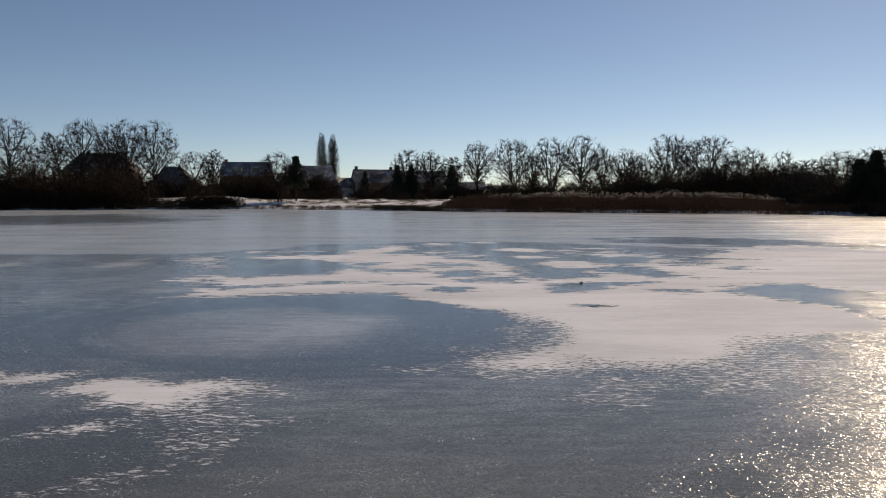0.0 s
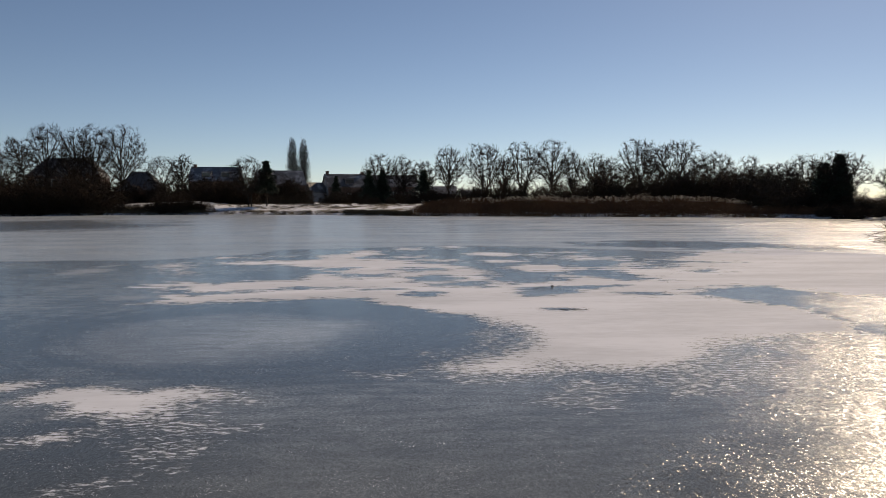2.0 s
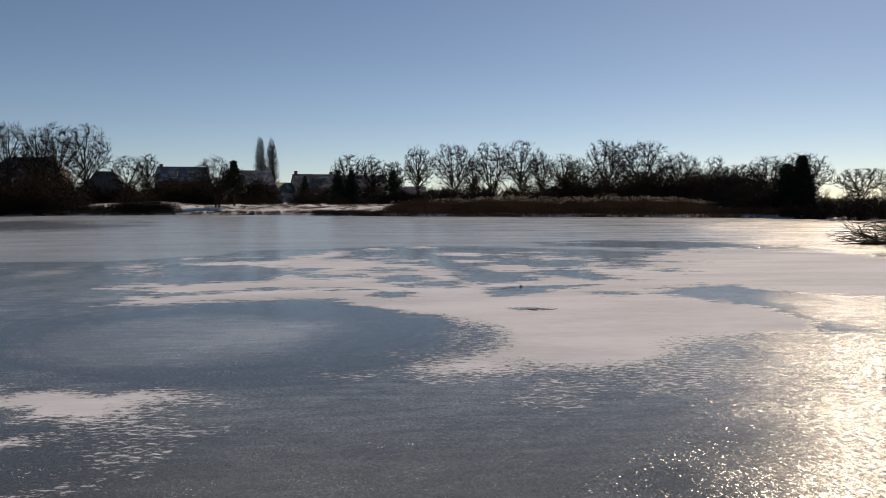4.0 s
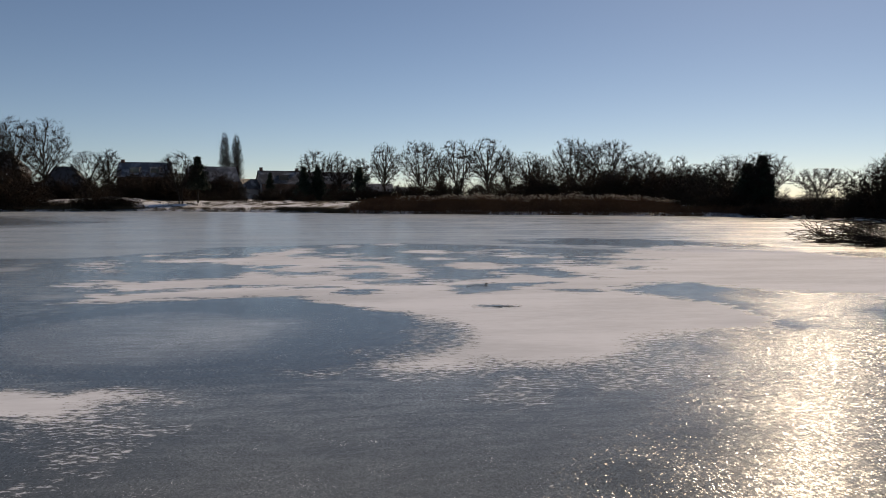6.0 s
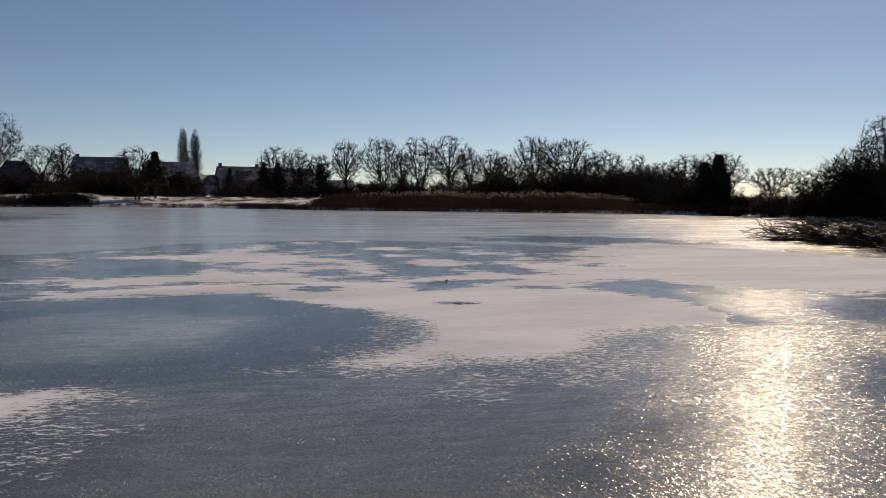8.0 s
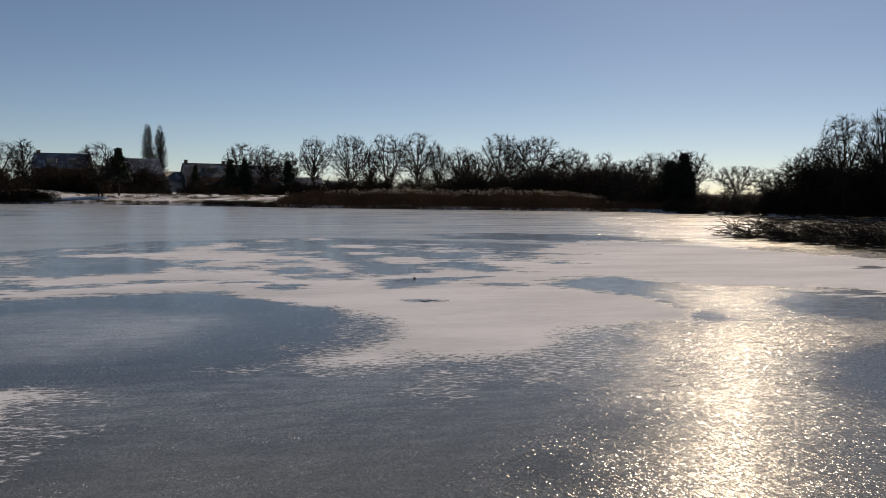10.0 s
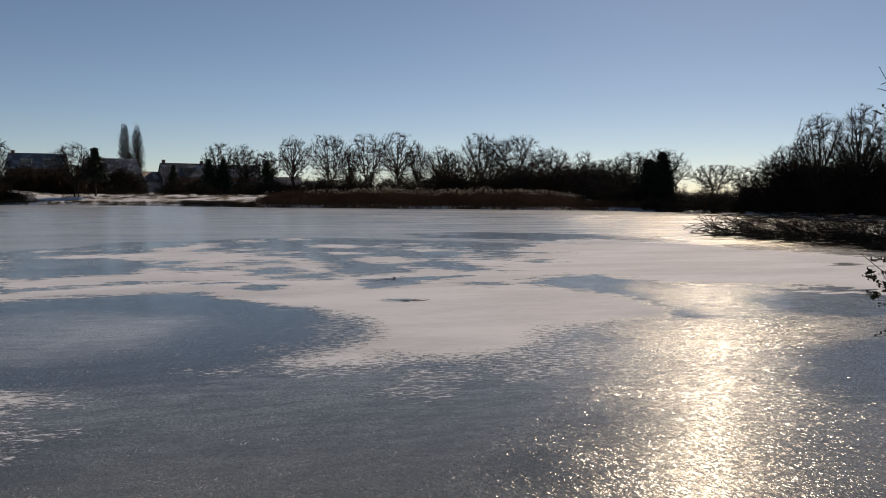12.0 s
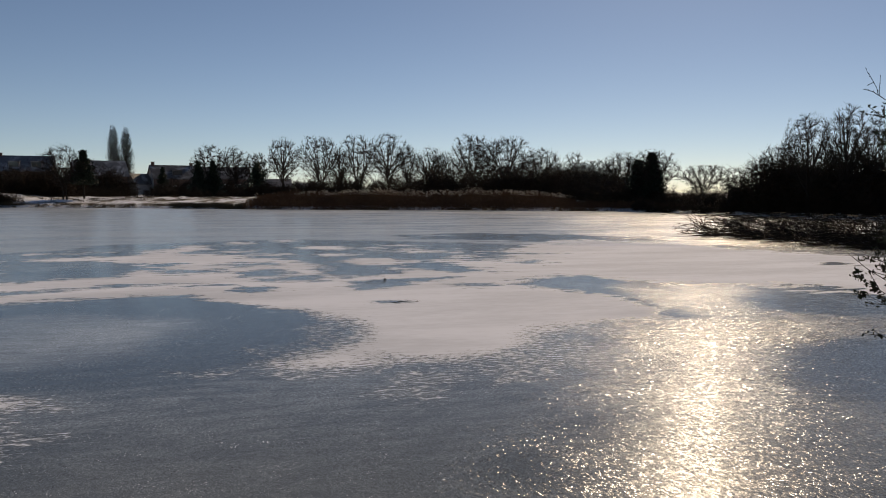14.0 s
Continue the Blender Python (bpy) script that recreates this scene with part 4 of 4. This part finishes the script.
# ---- trees ----
# seed, x, y, crown top over the ice, half width, limbs
LEFT_TREES = [(1, -62.9, 115, 13.5, 3.7, 12), (2, -72.0, 140, 11.0, 2.4, 11), (3, -57.2, 126, 14.6, 3.6, 13), (4, -54.6, 130, 13.7, 2.8, 12), (5, -50.9, 128, 14.2, 3.3, 13),
              (6, -46.6, 128, 14.2, 3.6, 14), (7, -40.8, 130, 9.4, 3.2, 11), (8, -38.2, 132, 9.7, 1.8, 10)]
for s, x, y, top, half_w, limbs in LEFT_TREES:
    g = land(x, y)
    bare_tree(100 + s, x, y, g, top - g, half_w * 1.15, "tall leafless tree on the far bank", limbs=int(limbs * 1.1), clear=0.2, thick=0.013)
bare_tree(111, -51.6, 108, land(-51.6, 108), 10.3, 1.9, "thin leaning leafless tree at the water's edge", limbs=9, clear=0.42, lean=(-0.18, 0), thick=0.014)
bare_tree(112, -24.2, 116, land(-24.2, 116), 7.6, 3.1, "round leafless tree with a forked trunk on the snowy bank", limbs=13, stems=2, clear=0.18)
poplar(121, -40.0, 262, land(-40, 262), 22.6, 2.2, "tall narrow leafless poplar")
poplar(122, -36.9, 266, land(-36.9, 266), 22.8, 2.4, "tall narrow leafless poplar")
MIDDLE_TREES = [(1, -6.0, 136, 9.9, 2.8, 13), (2, -1.9, 138, 9.8, 2.2, 11), (3, 1.6, 140, 9.2, 2.3, 11), (4, 5.9, 135, 11.2, 2.4, 12), (5, 11.6, 132, 11.7, 3.3, 14),
                (6, 15.4, 136, 9.8, 1.6, 9), (7, 18.4, 134, 12.0, 3.0, 13), (8, 23.0, 132, 11.9, 3.4, 14), (9, 26.8, 134, 10.5, 1.7, 9), (10, 28.4, 124, 9.6, 2.7, 12)]
for s, x, y, top, half_w, limbs in MIDDLE_TREES:
    g = land(x, y)
    bare_tree(140 + s, x, y, g, top - g, half_w * 1.25, "leafless tree behind the reeds", limbs=int(limbs * 1.15), clear=0.17, stems=1 + s % 2)
RIGHT_TREES = [(1, 30.2, 122, 8.6, 2.0, 10), (2, 34.2, 120, 11.3, 2.9, 15), (3, 38.2, 116, 10.9, 4.5, 20), (4, 43.6, 114, 8.9, 3.3, 15), (5, 54.6, 122, 7.4, 2.7, 12),
               (6, 58.0, 116, 8.6, 3.0, 14), (7, 43.4, 79.5, 6.9, 2.5, 17), (8, 40.5, 86.0, 6.0, 2.6, 18), (9, 51.5, 76.0, 3.9, 1.5, 9), (10, 49.0, 112, 6.2, 2.6, 12)]
for s, x, y, top, half_w, limbs in RIGHT_TREES:
    g = land(x, y)
    bare_tree(160 + s, x, y, g, top - g, half_w * 1.2, "bushy leafless tree on the far bank", limbs=int(limbs * 1.4), clear=0.12, stems=2)
bare_tree(175, 53.0, 126, land(53.0, 126), 8.0, 1.9, "thin crooked leafless tree with a tufted top", limbs=3, clear=0.48, lean=(0.16, 0), thick=0.012)
conifer(181, -21.9, 118, land(-21.9, 118), 6.7, 2.9, "dark evergreen tree with a bare lower trunk on the bank", clear=0.34)
conifer(182, -7.6, 132, land(-7.6, 132), 5.8, 2.2, "small dark conifer beside bare trees")
conifer(183, -5.4, 134, land(-5.4, 134), 6.0, 2.2, "small dark conifer beside bare trees")
conifer(184, 1.5, 134, land(1.5, 134), 5.8, 3.5, "broad dark evergreen tree")
conifer(185, -21.0, 214, land(-21, 214), 7.4, 3.0, "dark conifer in front of a house")
conifer(186, 42.2, 80.3, land(42.2, 80.3), 5.5 - land(42.2, 80.3), 1.35, "ivy-clad evergreen tree on the bank", lumpy=True)
conifer(187, 43.7, 80.0, land(43.7, 80.0), 6.4 - land(43.7, 80.0), 1.2, "tall ivy-clad evergreen tree on the bank", lumpy=True)
conifer(188, 43.0, 78.6, land(43.0, 78.6), 4.0 - land(43.0, 78.6), 1.3, "broad ivy-clad evergreen on the bank", lumpy=True)
g = land(48.9, 78)
bare_tree(189, 48.9, 78, g, 5.5 - g, 3.0, "spreading flat-topped leafless tree on the bank", limbs=19, stems=3, clear=0.2, flat=0.72, thick=0.026)
# Trees on the near right-hand bank.
NEAR_BANK = [(1, 46.1, 58.0, 8.7, 2.6, 18, 2), (2, 48.8, 56.6, 9.5, 2.0, 14, 1), (3, 51.4, 56.0, 8.6, 1.7, 12, 2), (4, 44.6, 61.8, 5.4, 2.0, 12, 3), (5, 46.2, 62.0, 6.4, 1.9, 12, 2), (6, 53.5, 54.0, 7.6, 2.0, 12, 2),
             (7, 50.0, 58.0, 6.6, 2.0, 12, 2), (8, 43.4, 64.0, 4.4, 1.4, 9, 2)]
for s, x, y, top, half_w, limbs, stems in NEAR_BANK:
    g = land(x, y)
    bare_tree(190 + s, x, y, g, top - g, half_w, "slender leafless tree on the overgrown bank", limbs=int(limbs * 1.4), stems=stems, clear=0.15, thick=0.014)

# ---- thickets along the banks ----
THICK = [shrub_parts(200 + k, 2.4, 1.4, 3.4, 14, (WILLOW, TWIG)[k % 2], 1250, 0.34) for k in range(4)]
rng = np.random.default_rng(7)


def thicket(x0, y0, x1, y1, count, deep, size, label, group, name="shrub", tall=1.0, kinds=(0, 1, 2, 3)):
    for k in range(count):
        f = (k + rng.uniform(0.1, 0.9)) / count
        x, y = x0 + (x1 - x0) * f, y0 + (y1 - y0) * f + rng.uniform(-deep, deep)
        shrub(THICK[kinds[int(rng.integers(len(kinds)))]], x, y, land(x, y) - 0.05, rng.uniform(-25, 25) + 180 * int(rng.integers(2)), size * rng.uniform(0.8, 1.2), label, group, name, tall)


thicket(-68, 103.6, -43, 105.9, 17, 0.9, 1.3, "dense brown leafless thicket at the water's edge", "left bank thicket")
thicket(-68, 112, -44, 113, 12, 2.0, 1.5, "dense brown leafless thicket", "left bank thicket")
thicket(-43, 106.3, -27.5, 108.3, 14, 0.8, 0.45, "low brown leafless shrub on the snowy bank", "left bank thicket")
thicket(-35, 107.4, -29, 108.2, 4, 0.6, 0.72, "brown leafless shrub at the snowy shore", "left bank thicket")
thicket(-46, 125, -26, 126, 11, 2.0, 1.1, "dense brown leafless thicket", "left bank thicket")
thicket(-27, 126, 0, 124, 12, 1.5, 0.45, "low leafless hedge behind the snowy bank", "hedge behind the bank")
thicket(-44, 150, -21.5, 150, 10, 5.0, 1.5, "leafless garden hedge in front of houses", "garden hedges")
thicket(-16, 150, -2, 150, 7, 4.0, 0.95, "leafless garden hedge in front of houses", "garden hedges")
thicket(-1, 127, 11, 125, 8, 1.5, 0.72, "dark low thicket behind the reeds", "thicket behind the reeds")
thicket(9, 124, 30, 116, 13, 2.0, 1.0, "dark dense thicket behind the reeds", "thicket behind the reeds")
thicket(24, 110, 48, 101, 14, 2.0, 1.4, "dark dense thicket behind the reeds", "thicket behind the reeds")
thicket(30, 104, 50, 98, 11, 2.0, 1.2, "dark dense thicket behind the reeds", "thicket behind the reeds")
thicket(36, 82, 45, 78, 7, 1.5, 0.75, "dark dense thicket on the bank", "overgrown bank")
thicket(38, 91, 45, 88, 5, 1.5, 0.85, "dark dense thicket on the bank", "overgrown bank")
thicket(46, 82, 56, 77, 9, 1.0, 0.5, "low dark thicket on the bank", "overgrown bank")
thicket(41.2, 74, 46.5, 63.5, 14, 0.5, 0.5, "low dark thicket on the bank", "overgrown bank")
thicket(43.0, 64.0, 53.0, 50.5, 14, 0.7, 0.7, "dark dense thicket on the bank", "overgrown bank")
thicket(38.8, 74.4, 42.4, 63.2, 12, 0.4, 0.36, "low dark thicket at the water's edge", "overgrown bank")
thicket(42.6, 63.5, 52.2, 49.8, 15, 0.3, 0.36, "low dark thicket at the water's edge", "overgrown bank")
thicket(45.5, 63.5, 56.5, 51.5, 13, 0.8, 1.25, "dark dense thicket on the bank", "overgrown bank")
thicket(49.5, 62.5, 59.0, 53.5, 9, 0.8, 1.4, "dark dense thicket on the bank", "overgrown bank")
# Low willow scrub that stands in the ice in front of the bank, each branch a part of its own.
SCRUB = []
for k in range(3):
    r2 = np.random.default_rng(300 + k)
    SCRUB.append([])
    for _ in range(12):
        out = [[], [], [], [], []]
        p = Vector((r2.uniform(-1.0, 1.0), r2.uniform(-0.9, 0.9), -0.05))
        limb(out, r2, p, Vector((-0.75 + r2.normal() * 0.4, r2.normal() * 0.4, r2.uniform(0.25, 1.0))).normalized(), r2.uniform(0.7, 1.7), 0.016, 2, 4, -0.06, 0.13, (0, 0, 2, 1))
        segs = np.array([s for lev in out for s in lev])
        segs[:, 6:] = np.maximum(segs[:, 6:], 0.010)
        segs[:, [2, 5]] = np.clip(segs[:, [2, 5]] * 0.75, 0.004, 0.95)
        SCRUB[k].append(mesh_of("branch", *tubes(segs, 3), TWIG))


def willow_scrub(branches, x, y, turn, size):
    thing = new("willow_scrub")
    for branch in branches:
        part("branch", branch, thing)
    thing.matrix_world = pose(x, y, 0.0, 0, 0, turn) @ Matrix.Diagonal((size, size, size, 1))
    return tagged(thing, "low leafless willow scrub standing in the ice", "shrub", "willow scrub")


for k in range(14):
    f = k / 13
    x, y = 21.9 + 0.9 * f + rng.uniform(-0.2, 0.2), 33.6 - 12.6 * f + rng.uniform(-0.4, 0.4)
    willow_scrub(SCRUB[k % 3], x, y, rng.uniform(-20, 20), 1.0 - 0.25 * (k == 0))
for k in range(9):
    f = 0.1 + k / 10
    willow_scrub(SCRUB[k % 3], 23.6 + 1.4 * f + rng.uniform(-0.3, 0.3), 32.6 - 11.5 * f, rng.uniform(-20, 20), 1.1)

# ---- reed bed ----
def reed_bed(points, count, deep, height, name, label):
    r2 = np.random.default_rng(len(label))
    line = np.array(points, float)
    run = np.r_[0, np.cumsum(np.linalg.norm(np.diff(line, axis=0), axis=1))]
    f = r2.uniform(0, run[-1], count)
    x, y = np.interp(f, run, line[:, 0]), np.interp(f, run, line[:, 1])
    back = r2.uniform(-0.7, deep, count)
    x, y = x + back * 0.25 + r2.normal(size=count) * 0.3, y + back
    z = ground_z(x, y) - 0.05
    ends = np.minimum(1, np.minimum((f + 2.0) / 5.0, (run[-1] - f + 1.5) / 3.5))
    tall = height * r2.uniform(0.72, 1.08, count) * (0.45 + 0.55 * ends) * (0.72 + 0.28 * np.clip(back / 3, 0, 1)) * (1 + 0.05 * np.sin(f * 0.5) + 0.06 * np.sin(f * 1.7))
    lean = r2.normal(size=(count, 2)) * 0.07 + [-0.05, 0]
    a = np.stack([x, y, z], 1)
    m = a + np.stack([lean[:, 0] * tall * 0.5, lean[:, 1] * tall * 0.5, tall * 0.6], 1)
    b = a + np.stack([lean[:, 0] * tall * 1.4, lean[:, 1] * tall * 1.4, tall], 1)
    w = np.full((count, 1), 0.010)
    stems = np.concatenate([np.hstack([a, m, w, w * 0.9]), np.hstack([m, b, w * 0.9, w * 0.5])])
    blade_at = np.repeat(a, 2, 0) + np.repeat(b - a, 2, 0) * r2.uniform(0.2, 0.85, (2 * count, 1))
    bv, bf = leaves(blade_at, 0.28, r2, -0.6, 0.06)
    thing = new(name, mesh_of("stems", *join_geo([tubes(stems, 3), (bv, bf)]), REED))
    pick = (r2.uniform(size=count) < 0.17 * np.clip(f / 10 - 0.3, 0.1, 1)) & (back > 3.5)
    tip = b[pick] + np.stack([lean[pick, 0], lean[pick, 1], np.full(pick.sum(), 0.05)], 1)
    flick = np.stack([r2.normal(size=pick.sum()) * 0.09 - 0.06, r2.normal(size=pick.sum()) * 0.05, r2.uniform(0.02, 0.16, pick.sum())], 1)
    k = np.full((pick.sum(), 1), 1.0)
    plumes = np.concatenate([np.hstack([tip - flick * 0.4, tip + flick * 0.4, 0.012 * k, 0.028 * k]), np.hstack([tip + flick * 0.4, tip + flick * 1.3, 0.028 * k, 0.006 * k])])
    part("plumes", mesh_of("plumes", *tubes(plumes, 4), PLUME), thing, "pale feathery reed plumes")
    return tagged(thing, label, "reeds", kind="stuff")


reed_bed([(-0.5, 93.0), (13.4, 87.2), (27.2, 82.1), (34.0, 78.0)], 15000, 8.0, 1.5, "reed_bed", "tall brown dry reeds with pale plumes along the shore")
reed_bed([(34.0, 78.5), (40.5, 74.0), (42.0, 70.0)], 1800, 4.0, 1.0, "reed_bed", "sparse dry reeds beside the dark thicket")


def grass_tufts(points, count, deep, height, label):
    r2 = np.random.default_rng(count)
    line = np.array(points, float)
    run = np.r_[0, np.cumsum(np.linalg.norm(np.diff(line, axis=0), axis=1))]
    knots = r2.uniform(0, run[-1], count // 60)
    f = np.clip(np.repeat(knots, 60) + r2.normal(size=count // 60 * 60) * 0.35, 0, run[-1])
    back = np.repeat(r2.uniform(0.1, deep, count // 60), 60) + r2.normal(size=len(f)) * 0.3
    x, y = np.interp(f, run, line[:, 0]), np.interp(f, run, line[:, 1]) + back
    a = np.stack([x, y, ground_z(x, y) - 0.03], 1)
    b = a + np.stack([r2.normal(size=len(f)) * 0.14, r2.normal(size=len(f)) * 0.14, height * r2.uniform(0.4, 1.0, len(f))], 1)
    w = np.full((len(f), 1), 0.012)
    thing = new("grass_tufts", mesh_of("blades", *tubes(np.hstack([a, b, w, w * 0.3]), 3), GRASS))
    return tagged(thing, label, "grass", kind="stuff")


grass_tufts([(-27.0, 106.6), (-24.8, 107.0), (-9.5, 99.3), (-0.3, 92.6)], 3600, 2.0, 0.38, "dry brown grass tufts at the snowy shore")
grass_tufts([(-9.0, 99.2), (-0.3, 92.8)], 4800, 1.6, 0.50, "dry brown grass and sedge at the water's edge")
grass_tufts([(-30.0, 116.0), (0.0, 108.0)], 6000, 10.0, 0.25, "dry grass tufts poking through the snow")
grass_tufts([(-72.0, 101.2), (-60.0, 102.6), (-41.0, 104.9), (-27.5, 106.5)], 10200, 1.4, 0.5, "dry brown grass tufts at the shore")

# ---- near bush whose leafy twigs reach into the view ----

SPRAY = [(3.57, 3.8, 2.437), (3.477, 3.8, 2.487), (3.436, 3.8, 2.554), (3.384, 3.8, 2.633), (3.476, 3.8, 2.59), (3.386, 3.8, 2.519), (3.403, 3.8, 2.547)]


def leafy_bush(x, y, z, label):
    """An evergreen bush at the water's edge; a few of its twigs arch far out. Twigs carry small oval leaves."""
    r2 = np.random.default_rng(77)
    heart = Vector((x, y, z))
    out = [[], [], [], [], []]
    for _ in range(24):
        a = r2.uniform(0, 6.28)
        limb(out, r2, Vector((0.15 * r2.normal(), 0.15 * r2.normal(), -0.2)), Vector((math.cos(a) * 0.3, math.sin(a) * 0.3, 1)).normalized(), r2.uniform(0.9, 1.7), 0.012, 2, 4, 0.06, 0.09, (0, 0, 2, 1))
    body = np.array([s for lev in out for s in lev])
    at = [body[:, 3:6]]
    twigs = [body]

    def arch(start, tip, sag, leafy, fork=2, thick=0.006):
        """A twig from the heart of the bush to a tip, with side shoots near its end."""
        a, b = Vector(start), Vector(tip) - heart
        last, r = a, thick
        for i in range(1, 19):
            f = i / 18
            q = a.lerp(b, f) + Vector((0.008 * r2.normal(), 0.008 * r2.normal(), sag * math.sin(math.pi * f) + 0.007 * r2.normal()))
            twigs.append(np.array([(*last, *q, r, r * 0.93)]))
            r *= 0.93
            if f > 0.72:
                for _ in range(fork):
                    d = turned((q - last).normalized(), r2.uniform(20, 60), r2)
                    e = q + d * r2.uniform(0.04, 0.13)
                    twigs.append(np.array([(*q, *e, 0.0022, 0.0012)]))
                    if leafy:
                        for w in np.linspace(0.25, 1.0, leafy):
                            at.append(np.array([q.lerp(e, float(w))]))
            last = q

    arch((0, 0, 0.7), (3.42, 3.80, 1.46), 0.10, 8, 5)
    arch((0, 0, 0.75), (3.44, 3.78, 1.37), 0.12, 8, 5)
    arch((0, 0, 0.9), (3.46, 3.75, 1.58), 0.05, 8, 5)
    arch((0, 0, 0.9), (3.48, 3.73, 1.66), 0.02, 8, 4)
    arch((0, 0, 0.8), (3.50, 3.70, 1.48), 0.06, 8, 5)
    arch((0, 0, 0.9), (3.335, 3.815, 1.612), -0.02, 0, 0, 0.007)
    arch((0, 0, 0.4), (3.50, 3.70, 1.14), 0.05, 4, 2)
    # A bare spray above the leaves: one shoot from the bush that forks into three.
    fork = Vector(SPRAY[0])
    arch((0, 0, 1.2), fork, -0.03, 0, 0)
    for way in ((0, 1, 2, 3), (1, 4), (1, 5), (2, 6)):
        last, r = Vector(SPRAY[way[0]]) - heart, 0.0032 if way[0] == 0 else 0.0022
        for k in way[1:]:
            q = Vector(SPRAY[k]) - heart
            for i in range(5):
                p = last.lerp(q, 1 / (5 - i)) + Vector((r2.normal(), r2.normal(), r2.normal())) * 0.0025
                twigs.append(np.array([(*last, *p, r, r * 0.93)]))
                bud = p + turned((p - last).normalized(), 40, r2) * r2.uniform(0.004, 0.012)
                twigs.append(np.array([(*p, *bud, 0.0018, 0.0012)]))
                last, r = p, r * 0.93
    arch((0, 0, 1.2), (3.44, 3.73, 2.35), 0.05, 8, 4)
    arch((0, 0, 1.1), (3.46, 3.71, 2.21), 0.05, 8, 5)
    arch((0, 0, 1.0), (3.49, 3.70, 2.02), 0.05, 8, 4)
    segs = np.concatenate(twigs)
    segs[:, 6:] = np.maximum(segs[:, 6:], 0.0014)
    thing = new("leafy_bush")
    thing.location = heart
    part("wood", mesh_of("wood", *tubes(segs, 4), TWIG), thing)
    c = np.concatenate(at)
    part("foliage", mesh_of("leaves", *leaves(c + r2.normal(size=c.shape) * 0.008, 0.0145, r2, 0.4, 0.5), LEAF), thing, "small dark oval leaves")
    return tagged(thing, label, "bush")


leafy_bush(4.75, 2.75, land(4.75, 2.75), "leafy bush at the water's edge with arching twigs")


# ---- small things lying on the ice ----
def ice_stick(x, y, long, turn, seed):
    r2 = np.random.default_rng(seed)
    p, segs = np.array([-long / 2, 0, 0.009]), []
    for i in range(6):
        q = p + np.array([long / 6, r2.normal() * 0.03, 0])
        q[2] = 0.007 + abs(r2.normal()) * 0.012
        segs.append((*p, *q, 0.007 - 0.0006 * i, 0.0064 - 0.0006 * i))
        if i in (2, 4):
            segs.append((*q, *(q + [0.05, 0.03 * (-1) ** i, 0.025]), 0.004, 0.002))
        p = q
    thing = new("stick", mesh_of("stick", *tubes(segs, 6), BARK))
    thing.matrix_world = pose(x, y, 0, 0, 0, turn)
    tagged(thing, "short dark broken stick lying on the snow", "stick", "debris on the ice")


def ice_stone(x, y, size, seed):
    bm = bmesh.new()
    bmesh.ops.create_icosphere(bm, subdivisions=2, radius=size)
    for v in bm.verts:
        v.co *= 1 + 0.35 * noise.noise(v.co * (1.2 / size) + Vector((seed, 0, 0)))
        v.co.z = v.co.z * 0.65 + size * 0.5
    me = bpy.data.meshes.new("stone")
    bm.to_mesh(me)
    bm.free()
    me.materials.append(STONE)
    thing = new("stone", me)
    thing.location = (x, y, 0)
    tagged(thing, "small dark stone frozen on the ice", "stone", "debris on the ice")


ice_stone(2.97, 17.3, 0.035, 1)
ice_stick(2.72, 16.9, 0.5, 12, 2)
ice_stick(2.72, 13.7, 0.5, 4, 4)


# ---- garden fence with snow on its rail, by the sheds ----
def garden_fence(x, y, turn, bays, label):
    thing = new("garden_fence")
    thing.matrix_world = pose(x, y, land(x, y) - 0.05, 0, 0, turn)
    for k in range(bays + 1):
        bm = bmesh.new()
        box(bm, (k * 1.8 - 0.05, -0.05, 0), (k * 1.8 + 0.05, 0.05, 1.55))
        part("post", bm, thing, material=FENCE)
    for k in range(bays):
        for m in range(11):
            bm = bmesh.new()
            left = k * 1.8 + 0.06 + m * 0.153
            box(bm, (left, -0.012 - 0.01 * (m % 2), 0.08), (left + 0.14, 0.012 - 0.01 * (m % 2), 1.45 + 0.02 * ((m * 7 + k) % 3)))
            part("board", bm, thing, material=FENCE)
        bm = bmesh.new()
        box(bm, (k * 1.8 + 0.05, 0.02, 1.2), (k * 1.8 + 1.75, 0.06, 1.28))
        part("rail", bm, thing, material=FENCE)
        bm = bmesh.new()
        box(bm, (k * 1.8 - 0.02, -0.06, 1.5), (k * 1.8 + 1.72, 0.06, 1.57))
        bmesh.ops.bevel(bm, geom=list(bm.edges), offset=0.025, segments=2, affect="EDGES")
        part("snow_cap", bm, thing, "strip of snow on the top", SNOW_CAP)
    return tagged(thing, label, "fence")


FENCE = plain("fence_wood", (0.05, 0.038, 0.028), (0.12, 0.095, 0.07), 2.0)
SNOW_CAP = plain("snow_cap", (0.74, 0.75, 0.77), (0.84, 0.85, 0.86), 4.0, rough=0.6)
garden_fence(7.6, 146, -4, 6, "dark wooden garden fence topped with snow")
